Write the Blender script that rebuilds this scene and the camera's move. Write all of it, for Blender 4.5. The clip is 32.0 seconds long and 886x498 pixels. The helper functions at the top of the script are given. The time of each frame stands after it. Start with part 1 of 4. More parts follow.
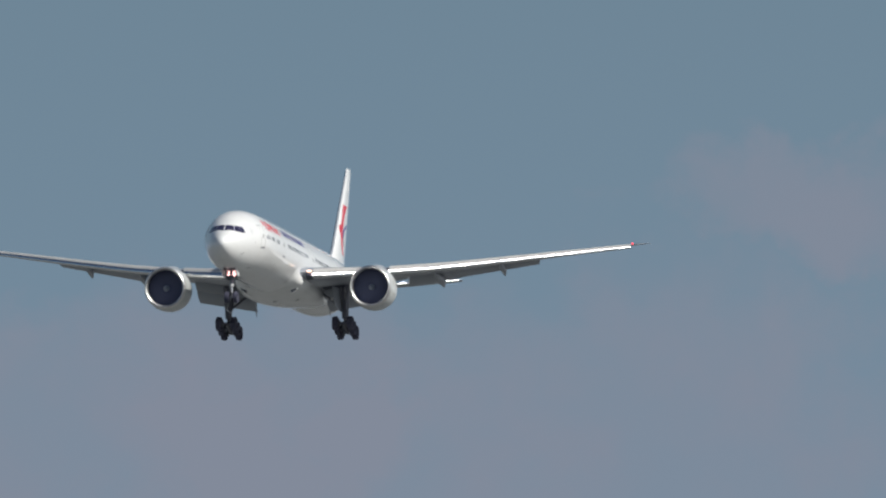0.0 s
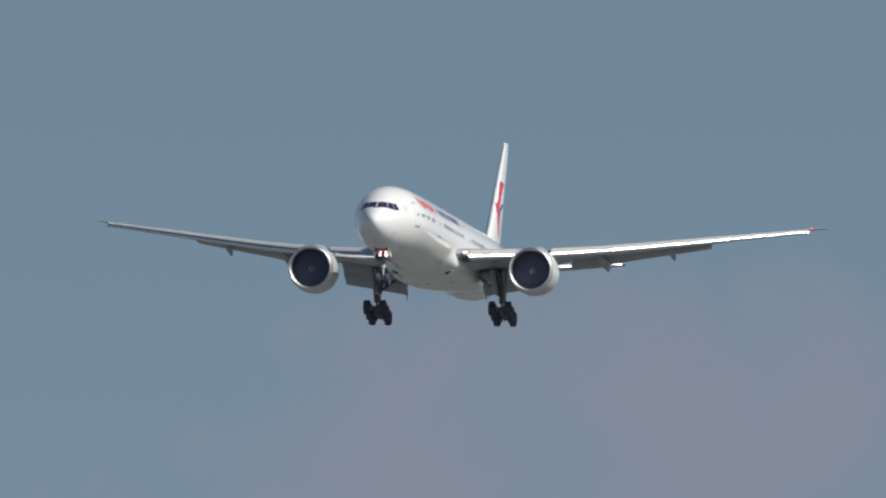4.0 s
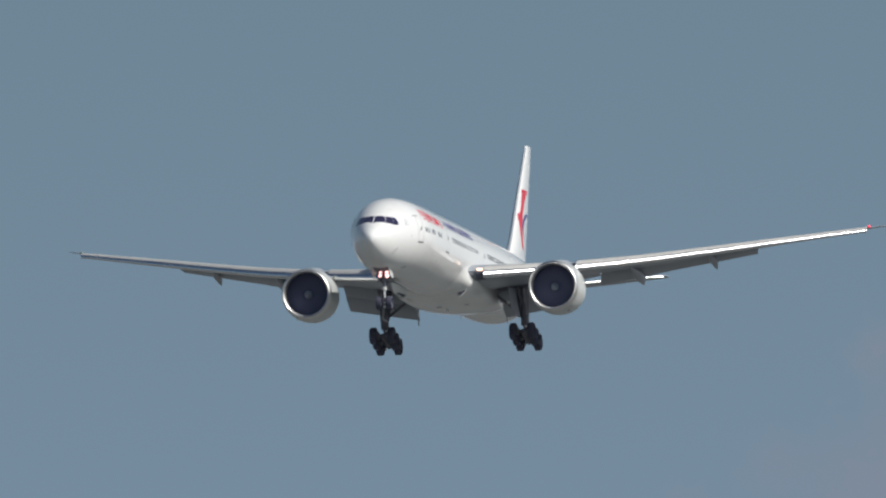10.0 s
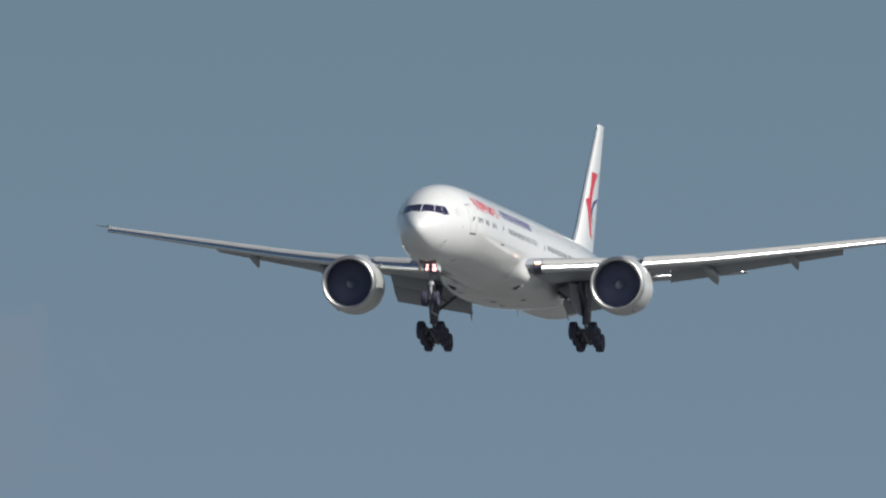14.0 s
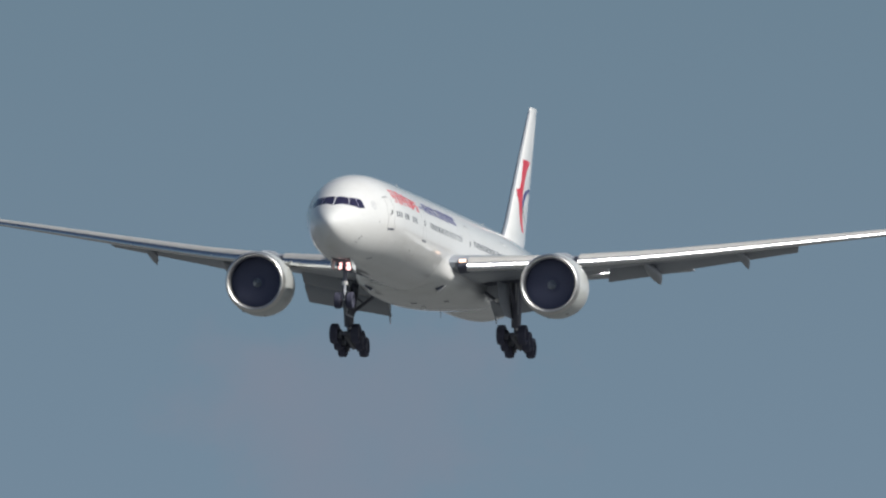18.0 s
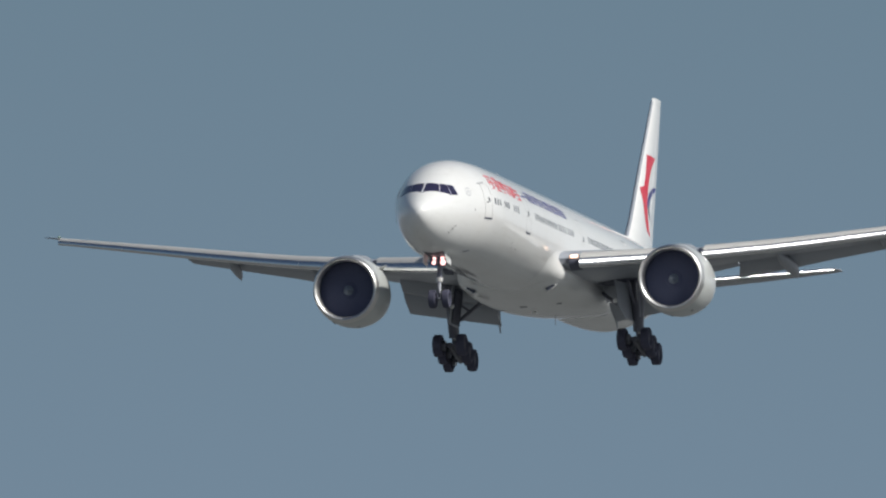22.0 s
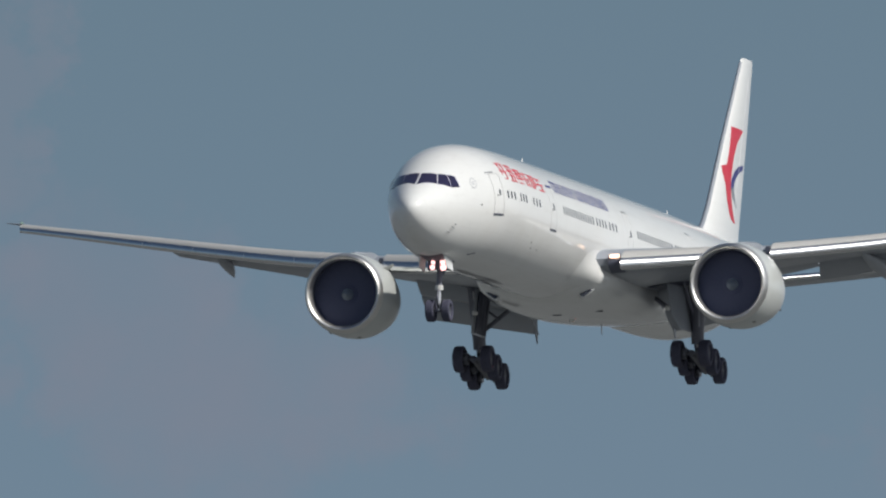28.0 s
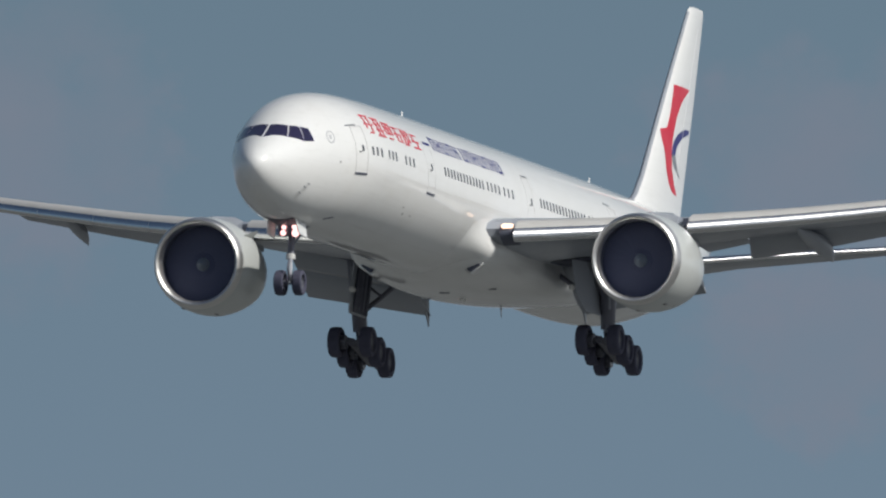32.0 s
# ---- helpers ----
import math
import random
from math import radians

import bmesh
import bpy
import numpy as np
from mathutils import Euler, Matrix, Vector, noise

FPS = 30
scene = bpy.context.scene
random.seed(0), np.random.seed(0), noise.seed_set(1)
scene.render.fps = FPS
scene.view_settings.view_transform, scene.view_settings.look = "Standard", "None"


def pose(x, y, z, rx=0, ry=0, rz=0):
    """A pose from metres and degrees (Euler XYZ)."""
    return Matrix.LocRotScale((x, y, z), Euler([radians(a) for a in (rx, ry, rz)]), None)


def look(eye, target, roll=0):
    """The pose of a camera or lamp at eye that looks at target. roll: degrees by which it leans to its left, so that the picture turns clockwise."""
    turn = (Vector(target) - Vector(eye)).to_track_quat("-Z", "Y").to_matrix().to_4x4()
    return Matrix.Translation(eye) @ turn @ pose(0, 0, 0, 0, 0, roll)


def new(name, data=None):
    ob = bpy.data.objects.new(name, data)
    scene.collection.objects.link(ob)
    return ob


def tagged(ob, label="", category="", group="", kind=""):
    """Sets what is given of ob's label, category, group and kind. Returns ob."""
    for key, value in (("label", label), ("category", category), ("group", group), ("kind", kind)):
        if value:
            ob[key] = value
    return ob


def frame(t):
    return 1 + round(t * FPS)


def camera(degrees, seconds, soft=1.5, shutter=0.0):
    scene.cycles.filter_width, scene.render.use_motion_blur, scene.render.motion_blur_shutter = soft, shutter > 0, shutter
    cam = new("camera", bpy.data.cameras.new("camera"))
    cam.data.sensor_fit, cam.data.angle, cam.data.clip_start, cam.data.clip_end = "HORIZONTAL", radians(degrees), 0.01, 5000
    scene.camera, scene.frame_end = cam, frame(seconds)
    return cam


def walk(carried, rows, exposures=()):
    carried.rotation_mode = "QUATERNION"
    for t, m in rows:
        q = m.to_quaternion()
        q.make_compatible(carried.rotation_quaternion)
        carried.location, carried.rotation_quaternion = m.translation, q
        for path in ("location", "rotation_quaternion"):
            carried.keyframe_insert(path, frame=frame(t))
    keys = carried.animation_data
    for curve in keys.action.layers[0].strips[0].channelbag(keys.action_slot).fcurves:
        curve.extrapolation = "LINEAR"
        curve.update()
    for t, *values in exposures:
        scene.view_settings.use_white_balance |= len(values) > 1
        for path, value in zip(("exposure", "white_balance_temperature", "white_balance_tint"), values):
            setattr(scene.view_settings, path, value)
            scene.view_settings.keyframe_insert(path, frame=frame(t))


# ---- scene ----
# A twin-jet airliner on final approach, filmed by a long lens from beside the runway.
# World: the camera stands at the origin, the aircraft flies towards -y; metres.
# Aircraft: x ahead (33 m behind the nose tip is x = 0), y to its left wing, z up from the cabin's axis.
cam = camera(1.0619, 32.0, soft=2.25)
EYE = (0.0, 0.0, 1.7)

# seconds, bearing to the left, elevation
PAN = (
    (0, 4.9740, 3.2384), (0.5, 5.0487, 3.2333), (1, 5.1598, 3.2296), (1.5, 5.2288, 3.2191),
    (2, 5.2720, 3.2187), (2.5, 5.3895, 3.2124), (4.5, 5.5409, 3.2169), (5, 5.5546, 3.2182),
    (5.5, 5.6178, 3.2156), (6, 5.7344, 3.2148), (6.5, 5.8063, 3.2145), (7, 5.8445, 3.2093),
    (7.5, 5.9709, 3.2080), (8, 6.1072, 3.2087), (8.5, 6.1649, 3.2087), (9, 6.2086, 3.2167),
    (9.5, 6.2091, 3.2185), (10, 6.2322, 3.2368), (10.5, 6.2470, 3.2397), (11, 6.3255, 3.2315),
    (11.5, 6.4414, 3.2273), (12, 6.5186, 3.2325), (12.5, 6.5654, 3.2352), (13, 6.6363, 3.2297),
    (13.5, 6.7548, 3.2164), (14, 6.8560, 3.2259), (14.5, 6.9036, 3.2311), (16.5, 7.2669, 3.2204),
    (17, 7.3286, 3.2234), (17.5, 7.3705, 3.2199), (18, 7.4265, 3.2212), (18.5, 7.5246, 3.2246),
    (19, 7.5849, 3.2168), (19.5, 7.6054, 3.2184), (20, 7.6280, 3.2216), (20.5, 7.8075, 3.2286),
    (21, 8.1016, 3.2378), (21.5, 8.2975, 3.2298), (22, 8.3648, 3.2182), (22.5, 8.4916, 3.2163),
    (23, 8.6072, 3.2143), (23.5, 8.6591, 3.2149), (24, 8.6627, 3.2090), (24.5, 8.8664, 3.2122),
    (25, 8.9459, 3.2206), (25.5, 8.9584, 3.2271), (27.5, 9.6833, 3.2250), (28, 10.0104, 3.2100),
    (28.5, 10.0817, 3.2116), (29, 10.1476, 3.1842), (29.5, 10.3389, 3.1577), (30, 10.5288, 3.1636),
    (30.5, 10.7070, 3.1731), (31, 10.9047, 3.1732), (31.5, 11.1348, 3.1647), (32, 11.3382, 3.1658),
)
walk(cam, [(t, pose(*EYE, 90 + up, 0, left)) for t, left, up in PAN],
     ((0.0, 0.065), (9.0, 0.06), (14.0, 0.02), (20.0, -0.015), (28.0, -0.1), (32.0, -0.155)))

# ---- light ----
SUN_BODY = Vector((0.22, 0.722, 0.655)).normalized()     # towards the sun, as the aircraft lies at mid clip
SUN_WAY = Euler((0, radians(-1.9), radians(-93.6))).to_matrix() @ SUN_BODY
SUN_UP, SUN_TURN = math.asin(SUN_WAY.z), math.atan2(SUN_WAY.x, SUN_WAY.y)
sun = new("sun", bpy.data.lights.new("sun", "SUN"))
sun.data.energy, sun.data.angle, sun.data.color = 3.95, radians(0.53), (1.0, 0.965, 0.905)
sun.matrix_world = look(tuple(SUN_WAY * 300), (0, 0, 0))


def node(nt, kind, ins=None, **attrs):
    nd = nt.nodes.new(kind)
    for key, value in attrs.items():
        setattr(nd, key, value)
    for key, value in (ins or {}).items():
        if isinstance(value, bpy.types.NodeSocket):
            nt.links.new(value, nd.inputs[key])
        else:
            nd.inputs[key].default_value = value
    return nd


def math_node(nt, op, a, b=0.0, clamp=False):
    return node(nt, "ShaderNodeMath", {0: a, 1: b}, operation=op, use_clamp=clamp).outputs[0]


def ramp_range(nt, value, lo, hi, a=0.0, b=1.0, kind="SMOOTHSTEP"):
    return node(nt, "ShaderNodeMapRange", {0: value, 1: lo, 2: hi, 3: a, 4: b}, interpolation_type=kind).outputs[0]


def blend(nt, fac, a, b, kind="MIX"):
    nd = node(nt, "ShaderNodeMix", {0: fac}, data_type="RGBA", blend_type=kind)
    for slot, value in ((6, a), (7, b)):
        if isinstance(value, bpy.types.NodeSocket):
            nt.links.new(value, nd.inputs[slot])
        else:
            nd.inputs[slot].default_value = (*value, 1.0)
    return nd.outputs[2]


def make_world():
    world = bpy.data.worlds.new("world")
    scene.world = world
    world.use_nodes = True
    nt = world.node_tree
    nt.nodes.clear()
    sky = node(nt, "ShaderNodeTexSky", sky_type="NISHITA", sun_disc=False, sun_elevation=SUN_UP,
               sun_rotation=SUN_TURN, air_density=1.0, dust_density=0.4)
    dome = blend(nt, 1.0, sky.outputs[0], (0.052, 0.052, 0.052), "MULTIPLY")
    way = node(nt, "ShaderNodeTexCoord").outputs["Generated"]
    xyz = node(nt, "ShaderNodeSeparateXYZ", {0: way})
    z = xyz.outputs[2]
    # blue-grey haze low over the horizon
    rim = blend(nt, ramp_range(nt, z, 0.0, 0.042, kind="LINEAR"), HAZE_RIM, HAZE_LOW)
    low = blend(nt, ramp_range(nt, z, 0.044, 0.064, kind="LINEAR"), rim, HAZE_HIGH)
    haze = blend(nt, ramp_range(nt, z, 0.07, 0.45), low, dome)
    # the haze brightens towards the sun's side
    sunward = node(nt, "ShaderNodeVectorMath", {0: way, 1: (math.sin(SUN_TURN), math.cos(SUN_TURN), 0.0)}, operation="DOT_PRODUCT").outputs["Value"]
    sunlit = math_node(nt, "MULTIPLY", ramp_range(nt, sunward, -0.40, 0.18), ramp_range(nt, z, 0.55, 0.05))
    haze = blend(nt, sunlit, haze, HAZE_SUNWARD)
    # thin mauve cloud in wisps, drawn out level
    bearing = math_node(nt, "ARCTAN2", math_node(nt, "MULTIPLY", xyz.outputs[0], -1.0), xyz.outputs[1])
    flat = node(nt, "ShaderNodeCombineXYZ", {0: bearing, 1: z})
    wisp = node(nt, "ShaderNodeTexNoise", {"Vector": flat.outputs[0], "Scale": 260.0, "Detail": 6.0, "Roughness": 0.55}).outputs[0]
    warp = node(nt, "ShaderNodeTexNoise", {"Vector": flat.outputs[0], "Scale": 330.0, "Detail": 5.0, "Roughness": 0.6}).outputs["Color"]
    bend = node(nt, "ShaderNodeSeparateXYZ", {0: warp})
    aside = math_node(nt, "ADD", bearing, math_node(nt, "MULTIPLY", math_node(nt, "SUBTRACT", bend.outputs[0], 0.5), radians(0.55)))
    above = math_node(nt, "ADD", z, math_node(nt, "MULTIPLY", math_node(nt, "SUBTRACT", bend.outputs[1], 0.5), radians(0.3)))
    cover = None
    for left, up, wide, high, amount in CLOUDS:
        dx = math_node(nt, "DIVIDE", math_node(nt, "SUBTRACT", aside, radians(left)), radians(wide))
        dz = math_node(nt, "DIVIDE", math_node(nt, "SUBTRACT", above, math.sin(radians(up))), radians(high))
        far = math_node(nt, "ADD", math_node(nt, "MULTIPLY", dx, dx), math_node(nt, "MULTIPLY", dz, dz))
        one = math_node(nt, "MULTIPLY", ramp_range(nt, far, 1.0, 0.0), amount)
        cover = one if cover is None else math_node(nt, "MAXIMUM", cover, one)
    fac = math_node(nt, "MULTIPLY", cover, ramp_range(nt, wisp, 0.3, 0.7, 0.55, 1.15), clamp=True)
    fac = math_node(nt, "MULTIPLY", fac, ramp_range(nt, z, 0.10, 0.07))
    out = blend(nt, math_node(nt, "MULTIPLY", fac, 0.85), haze, CLOUD_TONE)
    bg = node(nt, "ShaderNodeBackground", {0: out, 1: 1.0})
    nt.links.new(bg.outputs[0], node(nt, "ShaderNodeOutputWorld").inputs[0])


HAZE_RIM, HAZE_SUNWARD = (0.27, 0.32, 0.385), (0.56, 0.60, 0.65)
HAZE_HIGH, HAZE_LOW, CLOUD_TONE = (0.146, 0.222, 0.288), (0.185, 0.262, 0.348), (0.222, 0.243, 0.306)
# bearing to the left, elevation, half width, half height, weight: degrees but for the last
CLOUDS = (
    (4.95, 2.93, 0.75, 0.2, 0.75),
    (4.53, 3.28, 0.24, 0.095, 0.78), (4.75, 3.0, 0.5, 0.25, 0.9), (5.22, 3.02, 0.36, 0.22, 1.1), (5.56, 2.98, 0.32, 0.19, 0.9),
    (5.44, 3.03, 0.3, 0.17, 0.9), (6.0, 2.87, 0.36, 0.1, 0.5), (7.52, 3.02, 0.28, 0.15, 0.62), (9.35, 2.93, 0.2, 0.1, 0.5),
    (10.57, 3.4, 0.11, 0.2, 0.75), (10.87, 3.27, 0.27, 0.15, 0.7), (10.42, 3.12, 0.22, 0.2, 0.8), (10.82, 3.06, 0.26, 0.13, 0.8), (10.28, 3.03, 0.3, 0.16, 0.72),
    (11.85, 3.3, 0.2, 0.2, 0.7),
)
make_world()

# ---- materials ----


def paint(name, base, rough=0.3, metal=0.0, coat=0.0, dirt=0.06, scale=1.2, bump=0.0, tint=(0.45, 0.42, 0.38)):
    """A procedural finish: broad stains and fine grain on the base colour, uneven gloss, faint relief."""
    mat = bpy.data.materials.new(name)
    mat.use_nodes = True
    nt = mat.node_tree
    b = nt.nodes["Principled BSDF"]
    co = node(nt, "ShaderNodeTexCoord").outputs["Object"]
    broad = node(nt, "ShaderNodeTexNoise", {"Vector": co, "Scale": scale * 0.35, "Detail": 5.0, "Roughness": 0.6}).outputs[0]
    fine = node(nt, "ShaderNodeTexNoise", {"Vector": co, "Scale": scale * 9.0, "Detail": 3.0}).outputs[0]
    mix1 = blend(nt, ramp_range(nt, broad, 0.45, 0.8, 0.0, dirt * 3), base, tuple(c * t * 1.6 for c, t in zip(base, tint)))
    mix2 = blend(nt, ramp_range(nt, fine, 0.5, 0.85, 0.0, dirt), mix1, tuple(c * 0.6 for c in base))
    nt.links.new(mix2, b.inputs["Base Color"])
    nt.links.new(ramp_range(nt, broad, 0.3, 0.75, rough * 0.85, min(1.0, rough * 1.25)), b.inputs["Roughness"])
    b.inputs["Metallic"].default_value = metal
    b.inputs["Coat Weight"].default_value = coat
    b.inputs["Coat Roughness"].default_value = 0.06
    if bump:
        nt.links.new(node(nt, "ShaderNodeBump", {"Height": fine, "Strength": bump, "Distance": 0.02}).outputs[0], b.inputs["Normal"])
    return mat


def skin(name, base, rough, coat, ring=2.4, dirt=0.05):
    """Aircraft skin: gloss paint with faint frame joints every few metres and lap joints along the body."""
    mat = paint(name, base, rough, 0.0, coat, dirt, 0.9)
    nt = mat.node_tree
    b = nt.nodes["Principled BSDF"]
    xyz = node(nt, "ShaderNodeSeparateXYZ", {0: node(nt, "ShaderNodeTexCoord").outputs["Object"]})
    joint = None
    for axis, step in ((0, ring), (2, 1.05)):
        phase = math_node(nt, "FRACT", math_node(nt, "DIVIDE", xyz.outputs[axis], step))
        line = math_node(nt, "LESS_THAN", math_node(nt, "ABSOLUTE", math_node(nt, "SUBTRACT", phase, 0.5)), 0.012 / step)
        joint = line if joint is None else math_node(nt, "MAXIMUM", joint, line)
    was = b.inputs["Base Color"].links[0].from_socket
    # grime drawn aft by the airflow
    drawn = node(nt, "ShaderNodeVectorMath", {0: node(nt, "ShaderNodeTexCoord").outputs["Object"], 1: (0.16, 2.2, 2.2)}, operation="MULTIPLY")
    streak = node(nt, "ShaderNodeTexNoise", {"Vector": drawn.outputs[0], "Scale": 1.6, "Detail": 6.0, "Roughness": 0.62}).outputs[0]
    was = blend(nt, ramp_range(nt, streak, 0.5, 0.82, 0.0, 0.16), was, (0.42, 0.40, 0.37))
    nt.links.new(blend(nt, math_node(nt, "MULTIPLY", joint, 0.07), was, (0.25, 0.25, 0.25)), b.inputs["Base Color"])
    return mat


def glow(name, colour, strength):
    mat = bpy.data.materials.new(name)
    mat.use_nodes = True
    b = mat.node_tree.nodes["Principled BSDF"]
    b.inputs["Base Color"].default_value = (*colour, 1)
    b.inputs["Emission Color"].default_value = (*colour, 1)
    b.inputs["Emission Strength"].default_value = strength
    return mat


WHITE = skin("white_gloss_paint", (0.82, 0.825, 0.81), 0.65, 1.0)
NACELLE = skin("nacelle_paint", (0.57, 0.595, 0.58), 0.32, 0.3, 1.3, 0.08)
GREY = skin("wing_grey_paint", (0.31, 0.335, 0.375), 0.38, 0.15, 1.9, 0.09)
FAIRING = paint("fairing_paint", (0.66, 0.66, 0.64), 0.32, 0.0, 0.25, 0.08)
LIP = paint("bare_aluminium_lip", (0.80, 0.79, 0.77), 0.42, 1.0, 0.0, 0.06, 2.0)
PALE = paint("pale_slat_paint", (0.50, 0.495, 0.48), 0.45, 0.0, 0.0, 0.08, 2.0)
SLAT = paint("polished_slat", (0.76, 0.76, 0.76), 0.22, 1.0, 0.0, 0.03, 0.15)
# near-black raised and tinted blue: distance haze mixed into the base
DARK = paint("hazed_dark_tone", (0.075, 0.084, 0.118), 0.55, 0.0, 0.0, 0.1)
SPINNER = paint("worn_spinner_paint", (0.23, 0.27, 0.32), 0.5, 0.0, 0.0, 0.1)
# dark composite, its base lifted towards blue to stand for the haze
BLADE = paint("hazed_composite_blade", (0.07, 0.08, 0.14), 0.8, 0.0, 0.0, 0.05)
HOT = paint("heat_tinted_metal", (0.33, 0.29, 0.25), 0.38, 1.0, 0.0, 0.15, 3.0)
# rubber base lightened and blued with the haze in front of it
TYRE = paint("hazed_tyre_rubber", (0.062, 0.064, 0.1), 0.85, 0.0, 0.0, 0.12, 4.0, 0.3)
# dark blue shade tone for the leg door's inner face and the well
GEAR_SHADE = paint("gear_shade_tone", (0.06, 0.066, 0.1), 0.7, 0.0, 0.0, 0.15, 4.0)
RIM = paint("wheel_rim", (0.13, 0.135, 0.16), 0.4, 0.5, 0.0, 0.15, 5.0)
# light-grey enamel darkened in the base for the shade on the gear
STRUT = paint("shaded_gear_enamel", (0.16, 0.165, 0.2), 0.45, 0.1, 0.05, 0.12, 3.0)
CHROME = paint("chromed_piston", (0.85, 0.85, 0.86), 0.3, 0.8, 0.0, 0.03, 3.0)
GLASS = paint("dark_cockpit_glass", (0.03, 0.026, 0.065), 0.12, 0.0, 0.6, 0.02)
PORTHOLE = paint("cabin_window_acrylic", (0.075, 0.085, 0.10), 0.2, 0.0, 0.3, 0.03)
SILVER_PALE = paint("pale_grey_mark", (0.50, 0.51, 0.53), 0.35, 0.0, 0.2, 0.05)
SEAM = paint("door_seam", (0.22, 0.22, 0.22), 0.5, 0.0, 0.0, 0.05)
SEAM_PALE = paint("cabin_door_seam", (0.53, 0.53, 0.53), 0.5, 0.0, 0.0, 0.05)
RED = paint("crimson_livery", (0.56, 0.016, 0.045), 0.45, 0.0, 0.0, 0.04)
BLUE = paint("navy_livery", (0.02, 0.024, 0.16), 0.45, 0.0, 0.0, 0.04)
SILVER = paint("silver_grey_livery", (0.16, 0.17, 0.19), 0.3, 0.0, 0.3, 0.04)
LAMP = glow("landing_lamp", (1.0, 0.55, 0.52), 2.3)
ROOT_LAMP = glow("wing_root_lamp", (1.0, 0.72, 0.55), 1.15)
TIP_RED = glow("port_position_lamp", (1.0, 0.05, 0.08), 1.6)
TIP_CLEAR = glow("starboard_position_lamp", (0.16, 0.24, 0.22), 0.1)
CROWN_RED = glow("crown_beacon_red", (0.45, 0.06, 0.04), 0.35)
BEACON = glow("beacon_red", (1.0, 0.13, 0.05), 9.0)


def make_ground_material():
    mat = bpy.data.materials.new("dry_open_ground")
    mat.use_nodes = True
    nt = mat.node_tree
    co = node(nt, "ShaderNodeTexCoord").outputs["Object"]
    field = node(nt, "ShaderNodeTexNoise", {"Vector": co, "Scale": 0.004, "Detail": 8.0, "Roughness": 0.65}).outputs[0]
    tuft = node(nt, "ShaderNodeTexNoise", {"Vector": co, "Scale": 0.6, "Detail": 5.0}).outputs[0]
    c = blend(nt, ramp_range(nt, field, 0.35, 0.65), (0.152, 0.157, 0.156), (0.120, 0.126, 0.123))
    c = blend(nt, ramp_range(nt, tuft, 0.4, 0.75, 0.0, 0.5), c, (0.168, 0.174, 0.171))
    b = nt.nodes["Principled BSDF"]
    nt.links.new(c, b.inputs["Base Color"])
    b.inputs["Roughness"].default_value = 0.95
    b.inputs["Specular IOR Level"].default_value = 0.08
    return mat


# ---- structure ----


def make_ground():
    """One disc out to the horizon, finer near the camera."""
    bm = bmesh.new()
    rows = []
    for r in (4, 40, 200, 800, 2000, 4500, 9000, 20000):
        rows.append([bm.verts.new((r * math.cos(a), r * math.sin(a), 0)) for a in np.linspace(0, 2 * math.pi, 48, endpoint=False)])
    bm.faces.new(rows[0])
    for lo, hi in zip(rows, rows[1:]):
        for i in range(48):
            bm.faces.new((lo[i], hi[i], hi[i - 47], lo[i - 47]))
    me = bpy.data.meshes.new("ground")
    bm.to_mesh(me)
    bm.free()
    me.materials.append(make_ground_material())
    tagged(new("ground", me), "flat dry open ground reaching to the horizon", "ground", kind="structure")


make_ground()

# ---- the airliner: tools ----


def part(name, bm, material, parent, label="", crease=32.0):
    """Links a bmesh as one mesh object under a thing or a part."""
    bmesh.ops.recalc_face_normals(bm, faces=bm.faces)
    for f in bm.faces:
        f.smooth = True
    for e in bm.edges:
        if len(e.link_faces) == 2 and e.calc_face_angle(0.0) > radians(crease):
            e.smooth = False
    me = bpy.data.meshes.new(name)
    bm.to_mesh(me)
    bm.free()
    me.materials.append(material)
    ob = new(name, me)
    ob.parent = parent
    return tagged(ob, label) if label else ob


def again(ob, parent, place=(0, 0, 0), turn=(0, 0, 0)):
    """Another object on the same mesh."""
    twin = new(ob.name.split(".")[0], ob.data)
    twin.parent = parent
    twin.location, twin.rotation_euler = place, turn
    if "label" in ob:
        twin["label"] = ob["label"]
    return twin


def loft(rings, closed=True, caps=True, bm=None):
    bm = bm or bmesh.new()
    rows = [[bm.verts.new(p) for p in ring] for ring in rings]
    n = len(rows[0])
    for lo, hi in zip(rows, rows[1:]):
        for i in range(n if closed else n - 1):
            bm.faces.new((lo[i], lo[(i + 1) % n], hi[(i + 1) % n], hi[i]))
    if caps:
        bm.faces.new(rows[0])
        bm.faces.new(rows[-1])
    return bm


def turned(profile, n=40, centre=(0, 0, 0), axis="x", bm=None, closed=False):
    """A solid of revolution: profile of (along, radius) about an axis."""
    cx, cy, cz = centre
    rings = []
    for along, r in profile:
        ring = []
        for k in range(n):
            c, s = r * math.cos(2 * math.pi * k / n), r * math.sin(2 * math.pi * k / n)
            ring.append({"x": (cx + along, cy + c, cz + s), "y": (cx + c, cy + along, cz + s), "z": (cx + c, cy + s, cz + along)}[axis])
        rings.append(ring)
    if closed:
        rings.append(rings[0])
        bm = loft(rings, caps=False, bm=bm)
        bmesh.ops.remove_doubles(bm, verts=bm.verts, dist=1e-5)
        return bm
    return loft(rings, bm=bm)


def rod(a, b, r0, r1=None, n=14, bm=None):
    """A round bar from a to b."""
    a, b = Vector(a), Vector(b)
    side = (b - a).orthogonal().normalized()
    up = (b - a).normalized().cross(side)
    rings = []
    for p, r in ((a, r0), (b, r0 if r1 is None else r1)):
        rings.append([p + r * (math.cos(2 * math.pi * k / n) * side + math.sin(2 * math.pi * k / n) * up) for k in range(n)])
    return loft(rings, bm=bm)


